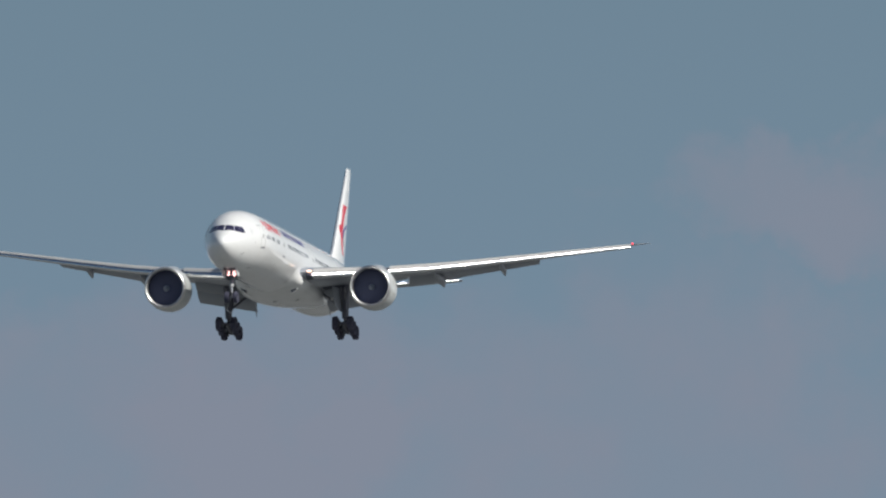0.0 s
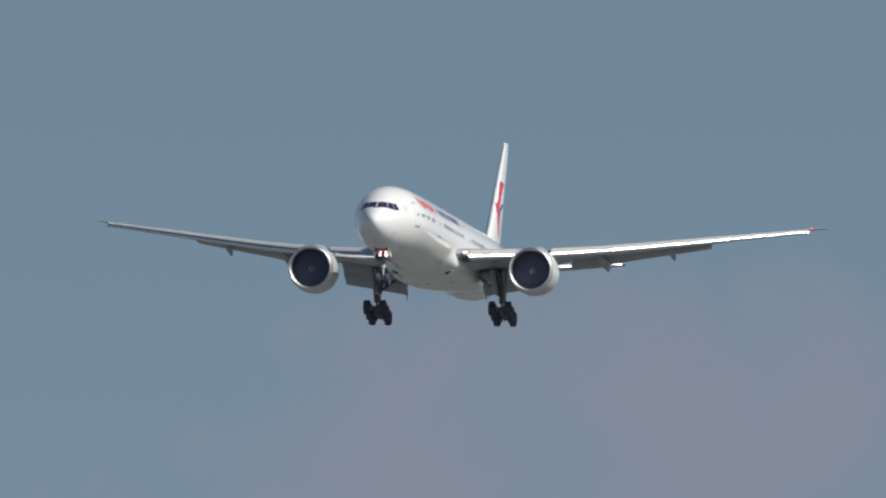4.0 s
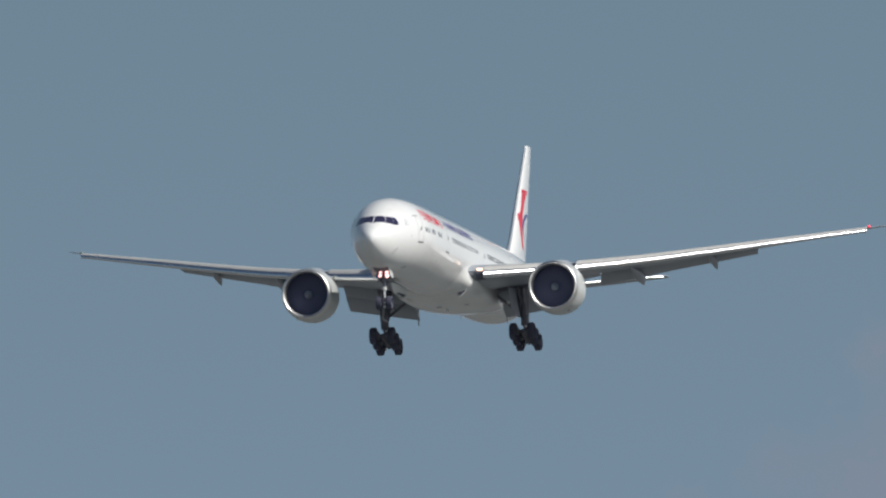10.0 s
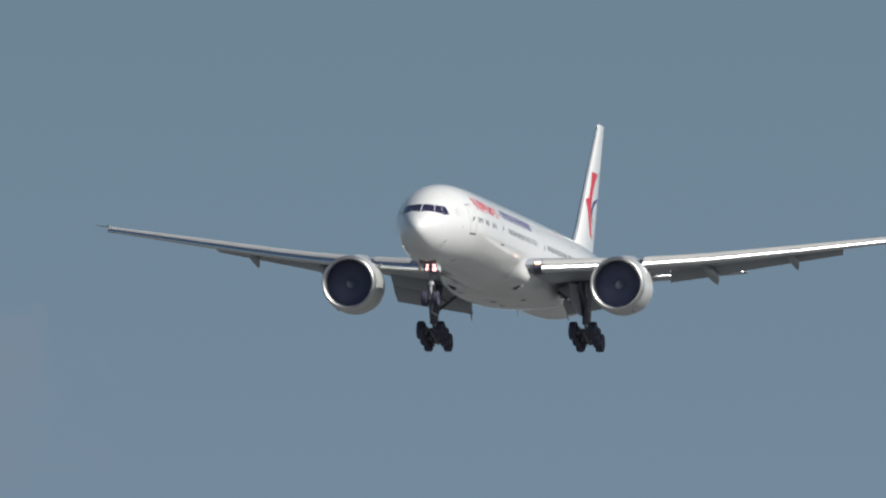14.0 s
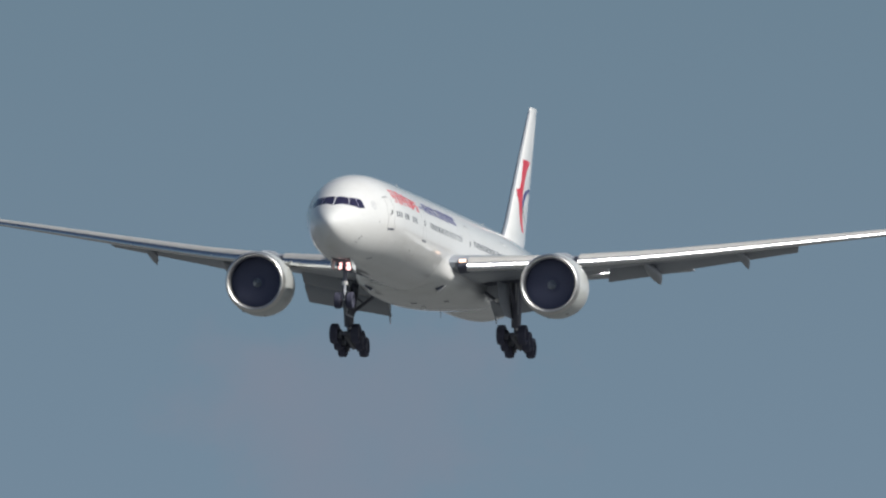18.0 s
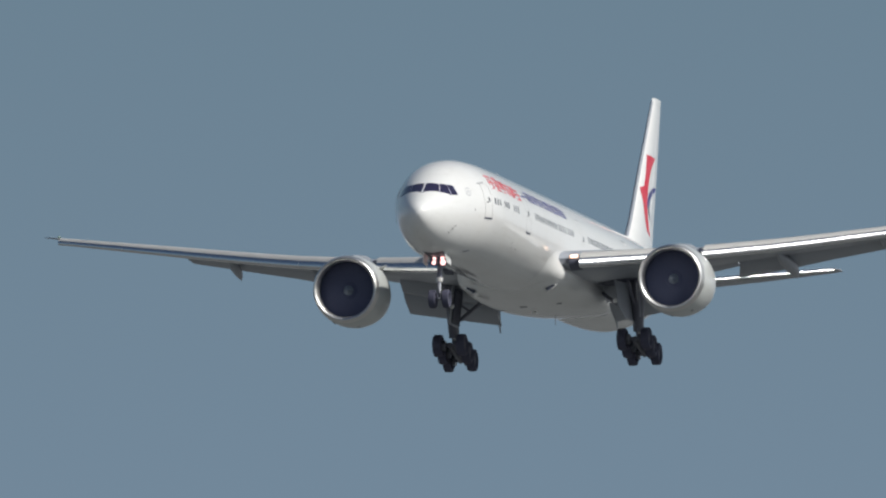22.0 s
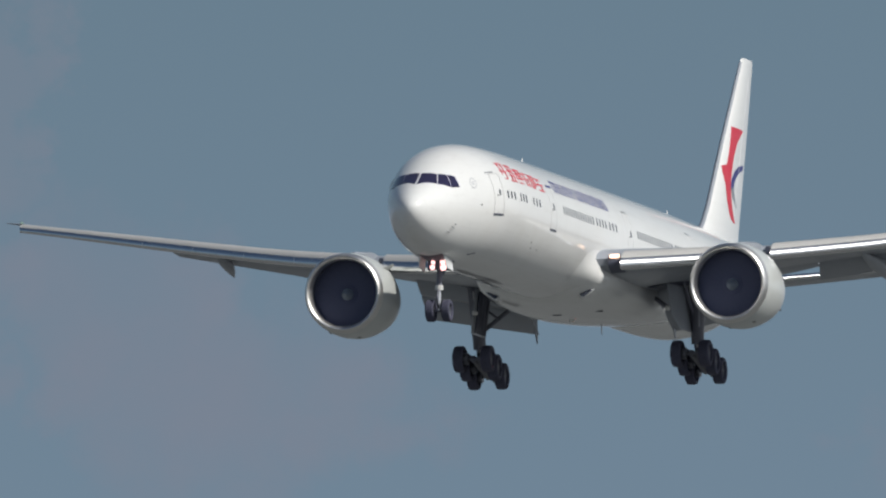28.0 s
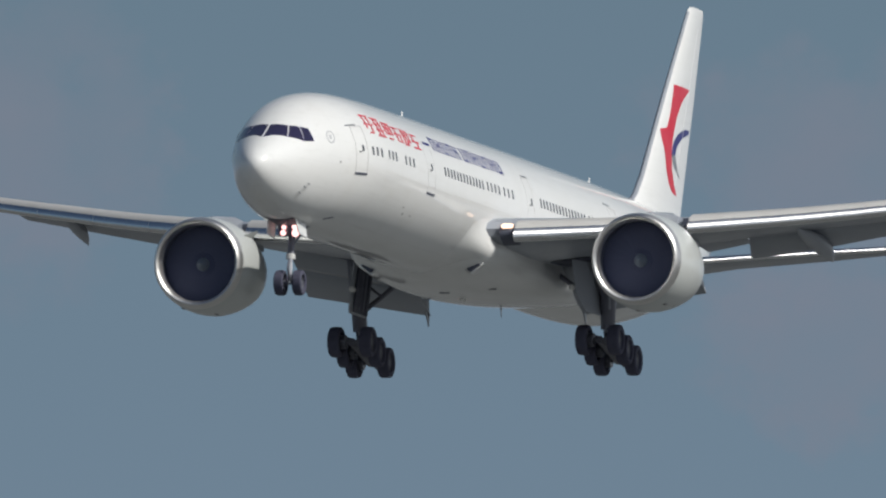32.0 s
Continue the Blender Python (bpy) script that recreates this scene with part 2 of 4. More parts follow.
def block(corners8, bevel=0.02, bm=None):
    """A bevelled six-sided block from two quads of four corners each."""
    one = loft([corners8[:4], corners8[4:]])
    bmesh.ops.recalc_face_normals(one, faces=one.faces)
    if bevel:
        bmesh.ops.bevel(one, geom=one.edges[:], offset=bevel, segments=2, affect="EDGES", clamp_overlap=True)
    if bm is None:
        return one
    me = bpy.data.meshes.new("tmp")
    one.to_mesh(me)
    one.free()
    bm.from_mesh(me)
    bpy.data.meshes.remove(me)
    return bm


def slab(outline, thick, bevel=0.015):
    """A plate: an outline of points, pushed along a vector."""
    v = Vector(thick)
    bm = loft([[Vector(p) for p in outline], [Vector(p) + v for p in outline]])
    bmesh.ops.recalc_face_normals(bm, faces=bm.faces)
    if bevel:
        bmesh.ops.bevel(bm, geom=bm.edges[:], offset=bevel, segments=2, affect="EDGES", clamp_overlap=True)
    return bm


# ---- the airliner: fuselage ----
# metres behind the nose tip: crown, keel and half width
STATION = (0, 0.12, 0.4, 0.9, 1.5, 2.2, 3, 4, 5, 6, 7, 8.5, 10.5, 14, 18, 43, 48, 51, 54, 58, 62, 66, 70, 72.2, 73.1)
CROWN = (-0.95, -0.63, -0.33, 0.03, 0.36, 0.74, 1.24, 1.75, 2.16, 2.46, 2.68, 2.88, 2.99, 3.07, 3.1, 3.16, 3.16, 3.15, 3.14, 3.12, 3.08, 3.02, 2.9, 2.78, 2.6)
KEEL = (-0.95, -1.33, -1.65, -2, -2.28, -2.51, -2.71, -2.87, -2.96, -3.02, -3.06, -3.09, -3.1, -3.1, -3.1, -3.1, -3.08, -3.03, -2.9, -2.4, -1.7, -0.85, 0.45, 1.3, 1.75)
HALF = (0, 0.33, 0.61, 0.92, 1.21, 1.48, 1.75, 2.03, 2.27, 2.49, 2.70, 2.93, 3.06, 3.1, 3.1, 3.1, 3.1, 3.07, 2.95, 2.6, 2.1, 1.52, 0.92, 0.58, 0.3)


def curve_at(s, ys):
    """Smooth through the table: a monotone cubic, with the blunt nose taken by its square root."""
    xs = STATION
    s = min(max(s, xs[0]), xs[-1])
    if s < 0.4:
        u = math.sqrt(s / 0.4)
        return ys[0] + (ys[2] - ys[0]) * u
    i = max(j for j in range(len(xs) - 1) if xs[j] <= s)
    h = xs[i + 1] - xs[i]
    d = [(ys[j + 1] - ys[j]) / (xs[j + 1] - xs[j]) for j in range(len(xs) - 1)]

    def slope(j):
        if j <= 0 or j >= len(xs) - 1:
            return d[min(max(j, 0), len(d) - 1)]
        return 0.0 if d[j - 1] * d[j] <= 0 else 2 * d[j - 1] * d[j] / (d[j - 1] + d[j])
    u = (s - xs[i]) / h
    m0, m1 = slope(i) * h, slope(i + 1) * h
    return (2 * u**3 - 3 * u**2 + 1) * ys[i] + (u**3 - 2 * u**2 + u) * m0 + (3 * u**2 - 2 * u**3) * ys[i + 1] + (u**3 - u**2) * m1


def on_body(s, deg, out=0.0):
    """A point of the fuselage: metres behind the nose, degrees up from its left side, metres out of the skin."""
    top, low, w = curve_at(s, CROWN), curve_at(s, KEEL), curve_at(s, HALF)
    mid = -.95 * max(0, 1 - s / 9) ** 1.5 if s < 9 else ((top + low) / 2 if s > 18 else 0.0)
    c, n = math.cos(radians(deg)), math.sin(radians(deg))
    slim = 1 - 0.03 * max(0.0, 1 - s / 11) * max(n, 0.0) ** 2
    return Vector((33 - s, (w + out) * c * slim, mid + ((top - mid if n > 0 else mid - low) + out) * n))


def body_patch(corners, out=0.014, n=4, m=4, side=1, bm=None):
    """A thin plate that follows the skin between four (station, degrees) corners, its rim let into the skin."""
    bm = bm or bmesh.new()
    (s0, a0), (s1, a1), (s2, a2), (s3, a3) = corners
    grid = []
    for i in range(-1, n + 2):
        row = []
        for j in range(-1, m + 2):
            u, v = min(max(i / n, 0), 1), min(max(j / m, 0), 1)
            s = (s0 * (1 - u) + s1 * u) * (1 - v) + (s3 * (1 - u) + s2 * u) * v
            a = (a0 * (1 - u) + a1 * u) * (1 - v) + (a3 * (1 - u) + a2 * u) * v
            rim = i in (-1, n + 1) or j in (-1, m + 1)
            p = on_body(s, a, -0.03 if rim else out)
            row.append(bm.verts.new((p.x, p.y * side, p.z)))
        grid.append(row)
    for i in range(n + 2):
        for j in range(m + 2):
            bm.faces.new((grid[i][j], grid[i + 1][j], grid[i + 1][j + 1], grid[i][j + 1]))
    return bm


# plain bars of the crimson marks: level ones (height, from, to), then upright ones (along, from, to), in shares of a mark
RED_BARS = (
    (((.95, 0, 1), (.5, 0, 1), (.1, .3, .7)), ((.22, .3, 1), (.72, .1, .9))),
    (((.96, 0, .95), (.64, 0, .95), (.34, 0, .95), (.04, 0, .95)), ((.26, 0, 1), (.7, 0, 1))),
    (((.9, 0, 1), (.6, 0, 1), (.3, 0, 1), (.04, .2, .8)), ((.1, .3, .9), (.5, .3, .9), (.9, .3, .9))),
    (((.86, 0, 1), (.46, 0, 1), (.05, .3, 1)), ((.3, .05, .9), (.8, .05, .5))),
    (((.9, 0, 1), (.56, 0, .6), (.26, .4, 1), (.02, 0, .5)), ((.12, 0, .9), (.5, 0, .9), (.88, .2, .9))),
    (((.85, 0, 1), (.44, 0, 1), (.06, 0, 1)), ((.3, .4, .85), (.72, .05, .5))),
)


def make_fuselage(plane):
    stops = [0.004, .03, .08, .16, .28, .45, .65, .9, 1.2, 1.5, 1.85, 2.2, 2.6, 3, 3.5, 4, 4.5, 5, 5.5, 6, 6.5, 7, 7.75, 8.5, 9.5, 10.5]
    stops += list(np.arange(13, 49, 2.5)) + list(np.arange(49.5, 72, 1.5)) + [72.2, 72.7, 73.1]
    rings = [[on_body(s, 360 * k / 72) for k in range(72)] for s in stops]
    body = part("fuselage", loft(rings), WHITE, plane, "gloss white fuselage")
    # cockpit glazing: six dark panes with slim posts
    panes = (((1.42, 88), (2.08, 50.6), (2.73, 63.2), (2.50, 88.6)), ((2.1, 49.4), (2.74, 28.8), (3.09, 51.0), (2.77, 62.0)),
             ((2.78, 28.2), (3.40, 23.2), (3.50, 41.5), (3.13, 50.0)))
    for side in (1, -1):
        for quad in panes:
            part("cockpit_window", body_patch(quad, 0.012, 6, 6, side), GLASS, body, "dark tinted cockpit pane")
    # cabin windows in their groups
    groups = ((8.5, 9.55, 3, 7.7), (10.6, 11.64, 3, 7.9), (13.12, 14.36, 3, 7.8), (19.45, 25.5, 13, 9.6), (26.3, 28.15, 4, 9.8), (29.0, 30.35, 3, 10.0),
              (35.0, 42.2, 15, 11.0), (43.0, 46.4, 7, 11.0), (50.0, 55.0, 10, 10.0))
    for side in (1, -1):
        for lo, hi, count, mid in groups:
            shared = None
            for s in np.linspace(lo, hi, count):
                s = float(s)
                if shared is None or s < 14 or s > 26:
                    shared = part("cabin_window", body_patch(((s - .1, mid - 3.7), (s + .1, mid - 3.7), (s + .1, mid + 3.5), (s - .1, mid + 3.5)), 0.012, 2, 4, side), PORTHOLE, body)
                    home = s
                else:
                    again(shared, body, (home - s, 0, 0))
    # cabin doors: thin seams round each, a dark sill below
    for s0, s1 in ((6.76, 7.9), (16.6, 17.8), (32.7, 33.8), (47.0, 48.0), (57.2, 58.2)):
        for side in (1, -1):
            bm = bmesh.new()
            t = 0.03
            for quad in (((s0, -12), (s0 + t, -12), (s0 + t, 29.5), (s0, 29.5)), ((s1 - t, -12), (s1, -12), (s1, 29.5), (s1 - t, 29.5)),
                         ((s0, 28.8), (s1, 28.8), (s1, 29.7), (s0, 29.7))):
                body_patch(quad, 0.008, 2, 8, side, bm)
            part("cabin_door", bm, SEAM_PALE, body, "door outlined by thin seams")
            part("door_sill", body_patch(((s0, -13.2), (s1, -13.2), (s1, -11.2), (s0, -11.2)), 0.02, 4, 2, side), DARK, body, "dark door sill")
            part("door_handle", body_patch(((s0 + .3, 5.4), (s0 + .54, 5.4), (s0 + .54, 7.0), (s0 + .3, 7.0)), 0.014, 2, 2, side), SEAM, body, "grey recessed door handle")
            part("door_window", body_patch(((s0 + .62, 6.5), (s0 + .8, 6.5), (s0 + .8, 12), (s0 + .62, 12)), 0.012, 2, 3, side), PORTHOLE, body)
    # livery marks along the cabin side, crimson ahead of navy
    for g, (across, upright) in enumerate(RED_BARS):
        s, lift = 8.42 + g * 1.33, max(0.0, 2.4 - g * .8)
        foot, tall = 24.4 - g * .75 - lift, 15.0 + 2 * lift
        for side in (1, -1):
            bm = bmesh.new()
            for v, u0, u1 in across:
                body_patch([(s + u * 1.1, foot + tall * v + d) for u, d in ((u0, -.66), (u1, -.66), (u1, .66), (u0, .66))], 0.012, 5, 2, side, bm)
            for u, v0, v1 in upright:
                body_patch([(s + u * 1.1 + d, foot + tall * v) for d, v in ((-.068, v0), (.068, v0), (.068, v1), (-.068, v1))], 0.016, 2, 6, side, bm)
            part("red_livery_mark", bm, RED, body, "crimson livery mark")
    for side in (1, -1):
        part("livery_dash", body_patch(((16.95, 28.0), (18.0, 28.0), (18.0, 30.4), (16.95, 30.4)), 0.012, 4, 2, side), BLUE, body)
    for g in range(12):
        s = 18.5 + g * 0.94 + (0.25 if g > 4 else 0.0)
        for side in (1, -1):
            bm = bmesh.new()
            for u in (s, s + 0.5):
                body_patch(((u, 25.0), (u + .16, 25.0), (u + .16, 37.6), (u, 37.6)), 0.012, 2, 6, side, bm)
            a = (35.8, 30.6, 25.2)[g % 3]
            body_patch(((s + .1, a), (s + .6, a), (s + .6, a + 1.8), (s + .1, a + 1.8)), 0.014, 2, 2, side, bm)
            part("navy_livery_mark", bm, BLUE, body, "navy livery mark")
    # faint round emblem behind the cockpit, static port plates, hold hatches under the cabin floor
    for side in (1, -1):
        bm = bmesh.new()
        for k in range(10):
            a0, a1 = 2 * math.pi * k / 10, 2 * math.pi * (k + .8) / 10
            quad = [(4.8 + r * math.cos(a), 22.7 + r * 21 * math.sin(a)) for r, a in ((.26, a0), (.33, a0), (.33, a1), (.26, a1))]
            body_patch(quad, 0.008, 1, 2, side, bm)
        body_patch(((4.72, 20.5), (4.88, 20.5), (4.88, 25), (4.72, 25)), 0.008, 1, 1, side, bm)
        part("emblem", bm, SILVER_PALE, body, "faint grey round emblem")
        for s, a in ((5.3, -4.0), (14.0, -30), (14.4, -35), (15.6, -35)):
            part("static_port", body_patch(((s, a), (s + .12, a), (s + .12, a + 1.6), (s, a + 1.6)), 0.008, 1, 1, side), SEAM, body)
    for s0, s1, a0, a1 in ((12.6, 15.3, -62, -30), (49.0, 50.8, -60, -30)):
        bm = bmesh.new()
        for quad in (((s0, a0), (s0 + .03, a0), (s0 + .03, a1), (s0, a1)), ((s1 - .03, a0), (s1, a0), (s1, a1), (s1 - .03, a1)), ((s0, a1 - .5), (s1, a1 - .5), (s1, a1), (s0, a1)), ((s0, a0), (s1, a0), (s1, a0 + .5), (s0, a0 + .5))):
            body_patch(quad, 0.008, 3, 6, -1, bm)
        part("hold_door", bm, SEAM, body, "hold door outlined by thin seams")
    part("blade_vent", body_patch(((6.6, -60.5), (7.2, -55), (7.25, -56.2), (6.65, -61.7)), 0.012, 3, 2), DARK, body)
    # small marks, vents and probes
    for s, a, w, h in ((33.0, 30.0, .9, 1.5), (46.6, 31.5, .9, 1.5), (6.45, 30.2, .95, 1.3)):
        part("small_mark", body_patch(((s, a), (s + w, a), (s + w, a + h), (s, a + h)), 0.01, 3, 2), SILVER, body)
    for s, a in ((2.72, -39.9), (2.87, -31.5), (3.05, -27.0)):
        p, q = on_body(s, a), on_body(s - .05, a, .12)
        bm = rod(p, q, .025, .016, 8)
        rod(q, q + Vector((.24, 0, .0)), .016, .01, 8, bm)
        part("pitot_probe", bm, SILVER, body)
    # blade aerials along the crown, and one under the belly
    for s, h in ((23.35, .40), (53.9, .42), (57.0, .16)):
        z = curve_at(s, CROWN) - .02
        bm = loft([[(33 - s + .28, .03, z), (33 - s + .0, .05, z), (33 - s - .3, .0, z), (33 - s, -.05, z)],
                   [(33 - s + .02, .012, z + h), (33 - s - .08, .016, z + h), (33 - s - .24, 0, z + h), (33 - s - .08, -.016, z + h)]])
        part("blade_aerial", bm, WHITE, body)
    bm = loft([[(33 - 39.9 + .1, .015, -3.18), (33 - 39.9 - .12, .02, -3.18), (33 - 39.9 - .12, -.02, -3.18), (33 - 39.9 + .1, -.015, -3.18)],
               [(33 - 39.9, .006, -3.8), (33 - 39.9 - .06, .008, -3.8), (33 - 39.9 - .06, -.008, -3.8), (33 - 39.9, -.006, -3.8)]])
    part("belly_aerial", bm, SILVER, body)
    part("crown_beacon", turned([(-.06, .13), (.03, .13), (.09, .08), (.12, .01)], 16, (33 - 19.6, 0, 3.1), "z"), CROWN_RED, body, "red glass beacon on the crown")
    # tail cone exhaust
    part("tail_exhaust", turned([(.0, .28), (-.35, .25), (-.36, .2), (-.05, .2)], 20, (33 - 73.05, 0, 2.28)), HOT, body)
    return body


def make_belly_fairing(plane):
    """The bulged fairing under the wing box, with its rounded shoulders at the wing roots."""
    prof = ((25.75, 2.22, -1.75, -2.55), (25.85, 2.4, -1.58, -2.7), (26.0, 2.58, -1.4, -2.84), (26.25, 2.79, -1.2, -2.99), (26.65, 3.02, -1.0, -3.13), (27.2, 3.22, -.83, -3.26), (28.0, 3.4, -.74, -3.34),
            (29.5, 3.55, -.7, -3.46), (33, 3.58, -.7, -3.57), (36, 3.5, -.8, -3.55), (39, 3.3, -1.0, -3.42), (42, 3.0, -1.4, -3.22), (44.5, 2.5, -1.9, -3.0), (47, 1.7, -2.2, -2.75))
    rings = []
    for s, w, top, low in prof:
        mid, hh = (top + low) / 2, (top - low) / 2
        ring = []
        for k in range(48):
            c, n = math.cos(2 * math.pi * k / 48), math.sin(2 * math.pi * k / 48)
            e = float(np.interp(s, (24.7, 31), (1.0, .8)))
            ring.append((33 - s, w * math.copysign(abs(c) ** e, c), mid + hh * math.copysign(abs(n) ** e, n)))
        rings.append(ring)
    belly = part("belly_fairing", loft(rings), WHITE, plane, "white wing-to-body fairing")
    for side in (1, -1):
        rim = [(33 - 26.75, side * 2.04, -2.94), (33 - 26.8, side * 2.50, -2.64), (33 - 26.8, side * 2.64, -2.76), (33 - 26.75, side * 2.20, -3.08)]
        # closed block, its dark colour drawing the shade inside the inlet's mouth
        part("ram_air_inlet", slab([(px + .02, py, pz) for px, py, pz in rim], (-.8, 0, 0), .03), DARK, belly, "ram air inlet, a dark block for its shaded mouth")
        part("inlet_rim", slab([(px - .1, py + side * (py * side - 2.34) * .35, pz + (pz + 2.85) * .35) for px, py, pz in rim], (-1.0, 0, 0), .03), WHITE, belly)
    for y, z in ((-.17, -3.5), (1.9, -3.36)):
        part("belly_vent", slab([(33 - 31.3, y - .22, z), (33 - 31.42, y - .22, z), (33 - 31.42, y + .22, z), (33 - 31.3, y + .22, z)], (0, 0, -.05), .01), DARK, belly)
    part("beacon", turned([(.1, .085), (-.02, .085), (-.08, .05), (-.1, .01)], 16, (33 - 33.7, 0.0, -3.58), "z"), BEACON, belly, "red anti-collision beacon")
    # added shield: covers the steadily glowing beacon except during a flash
    shield = turned([(-.1, .15), (.1, .13), (.16, .08), (.16, .06), (.1, .11), (-.1, .13)], 24, (0, 0, 0), "z", closed=True)
    gone = [v for v in shield.verts if v.co.x > .04]
    bmesh.ops.delete(shield, geom=gone, context="VERTS")
    cover = part("added_flash_shield", shield, WHITE, belly, "added white shield that hides the beacon between flashes")
    cover.location = (33 - 33.7, 0.0, -3.54)
    return belly, cover


# ---- wings ----
W_Y = (2.4, 3.4, 9.6, 10.45, 16.4, 23.2, 29.6, 31.0, 31.9, 32.4)
W_LE = (25.95, 26.7, 31.1, 31.7, 35.95, 40.85, 45.4, 46.75, 48.0, 48.9)
W_TE = (39.7, 39.7, 39.7, 40.0, 42.1, 44.75, 47.45, 48.2, 48.9, 49.25)
W_Z = (-1.35, -1.25, -.70, -.62, .22, 1.4, 2.62, 3.02, 3.22, 3.32)
W_ZT = (-1.85, -1.75, -.68, -.58, .32, 1.53, 2.74, 3.06, 3.24, 3.34)
W_T = (.12, .118, .10, .098, .092, .088, .085, .085, .08, .07)
SLAT_SIZE = (1.5, 1.35, 1.2, 1.0, .66)
S_Y = (3.4, 4.2, 7.2, 10.6, 14.3, 16.4, 20.6, 25.0, 30.8)
S_Z = (-1.6, -1.5, -1.19, -.81, -.28, .07, .81, 1.62, 2.68)


def wing_at(y):
    return [float(np.interp(y, W_Y, col)) for col in (W_LE, W_TE, W_Z, W_ZT, W_T)]


def foil(le, te, thick, y, cut=1.0, n=11, drop=0.0):
    """A ring of a wing section between two (station, z) points; cut leaves off its tail."""
    (s0, z0), (s1, z1) = le, te
    c = math.hypot(s1 - s0, z1 - z0)
    ux, uz = (s1 - s0) / c, (z1 - z0) / c
    pts = []
    fr = [cut * (1 - math.cos(math.pi * k / n)) / 2 for k in range(n + 1)]
    for way, seq in ((1, reversed(fr)), (-1, fr[1:])):
        for x in seq:
            t = 5 * thick * (.2969 * math.sqrt(x) - .126 * x - .3516 * x * x + .2843 * x**3 - .1015 * x**4)
            camber = 0.006 * 4 * x * (1 - x)
            w = (camber + way * max(t, .0018)) * c
            pts.append((33 - (s0 + ux * x * c - uz * w), y, z0 + uz * x * c + ux * w))
    return pts


SHOULDER_OUT = .95


def make_wing(plane, side):
    rings = []
    for y, cut in ((2.4, .87), (6, .87), (8.89, .87), (8.9, .85), (10.44, .85), (10.45, .80), (13, .8), (16.4, .8), (20, .8), (22.84, .8), (22.85, 1), (26, 1), (29.6, 1), (30.4, 1), (31.0, 1), (31.5, 1), (31.9, 1), (32.2, 1), (32.4, 1)):
        s0, s1, z0, z1, t = wing_at(y)
        rings.append(foil((s0, z0), (s1, z1), t, y * side, cut))
    wing = part("wing", loft(rings), GREY, plane, "grey swept wing, slats and flaps out for landing")
    # rounded white shoulder that swells out of the body ahead of the wing root
    bm = bmesh.new()
    grid = []
    for i in range(31):
        s = 23.6 + i * .26
        u, v = min(max((s - 24.1) / 3.7, 0), 1), min(max((31.3 - s) / 2.6, 0), 1)
        rise = SHOULDER_OUT * u * u * (3 - 2 * u) * v * v * (3 - 2 * v)
        row = []
        for j in range(29):
            deg = -76 + j * 3.0
            swell = rise * math.exp(-((deg + 37) / (12 if deg > -37 else 19)) ** 2) if i else 0
            p = on_body(s, deg, swell - .03)
            row.append(bm.verts.new((p.x, p.y * side, p.z)))
        grid.append(row)
    for lo, hi in zip(grid, grid[1:]):
        for j in range(28):
            bm.faces.new((lo[j], lo[j + 1], hi[j + 1], hi[j]))
    part("root_fillet", bm, WHITE, wing, "white rounded wing root fillet", 60)
    # leading-edge slats, let down and forward
    shape = ((1.0, .50), (.72, .49), (.45, .43), (.24, .33), (.1, .2), (.02, .07), (0, -.02), (.04, -.09), (.14, -.15), (.3, -.17),
             (.31, -.13), (.2, -.06), (.22, .08), (.38, .22), (.62, .35), (1.0, .46))
    spans = ((4.12, 8.6), (10.55, 14.0), (14.008, 17.1), (17.108, 20.2), (20.208, 23.3), (23.308, 26.4), (26.408, 30.9))
    for y0, y1 in spans:
        rings = []
        for y in np.linspace(y0, y1, 5):
            k = float(np.interp(y, (3.5, 9, 14, 22, 30.6), SLAT_SIZE))
            s, z = 26.2 + (y - 3.5) * .715, float(np.interp(y, S_Y, S_Z))
            rings.append([(33 - s - u * k * 1.05, y * side, z + w * k) for u, w in shape])
        part("slat", loft(rings), PALE, wing, "pale grey leading-edge slat, let down")
        rings = []
        for y in np.linspace(y0 + .002, y1 - .002, 5):
            k = float(np.interp(y, (3.5, 9, 14, 22, 30.6), SLAT_SIZE))
            s, z = 26.2 + (y - 3.5) * .715, float(np.interp(y, S_Y, S_Z))
            rings.append([(33 - s - u * k * 1.05, y * side, z + w * k) for u, w in ((.085, .195), (.05, .155), (.008, .095), (-.014, .05), (-.028, .015), (-.036, -.02), (-.037, -.07), (-.018, -.13), (.06, -.18), (.2, -.19), (.34, -.185), (.2, -.1), (.1, -.02), (.12, .12))])
        part("slat_edge", loft(rings), SLAT, wing, "bare metal leading edge")
    # inboard double-slotted flap: vane and main panel
    for name, quad, thick in (
            ("flap_vane", ((3.3, 37.6, -1.78, 38.86, -2.68), (8.84, 37.75, -.8, 38.82, -1.67)), .2),
            ("inboard_flap", ((3.4, 39.02, -2.68, 40.95, -3.62), (8.84, 38.98, -1.68, 40.9, -2.74)), .15),
            ("flaperon", ((8.95, 38.5, -.62, 40.7, -1.0), (11.0, 39.2, -.42, 40.75, -.6)), .12),
            ("outboard_flap", ((11.25, 38.8, -.5, 40.8, -1.3), (13.9, 39.9, -.01, 41.9, -.81), (16.4, 40.9, .43, 42.7, -.24), (22.8, 43.5, 1.44, 44.9, 1.06)), .13)):
        rings = [foil((a, za), (b, zb), thick, y * side) for y, a, za, b, zb in quad]
        if name == "outboard_flap":     # its ends stand square to the swept hinge
            rings = [[(px, py - side * .2 * max(0, 33 - px - row[1]), pz) for px, py, pz in ring] for ring, row in zip(rings, quad)]
        part(name, loft(rings), GREY, wing, "lowered grey flap panel" if name != "flaperon" else "")
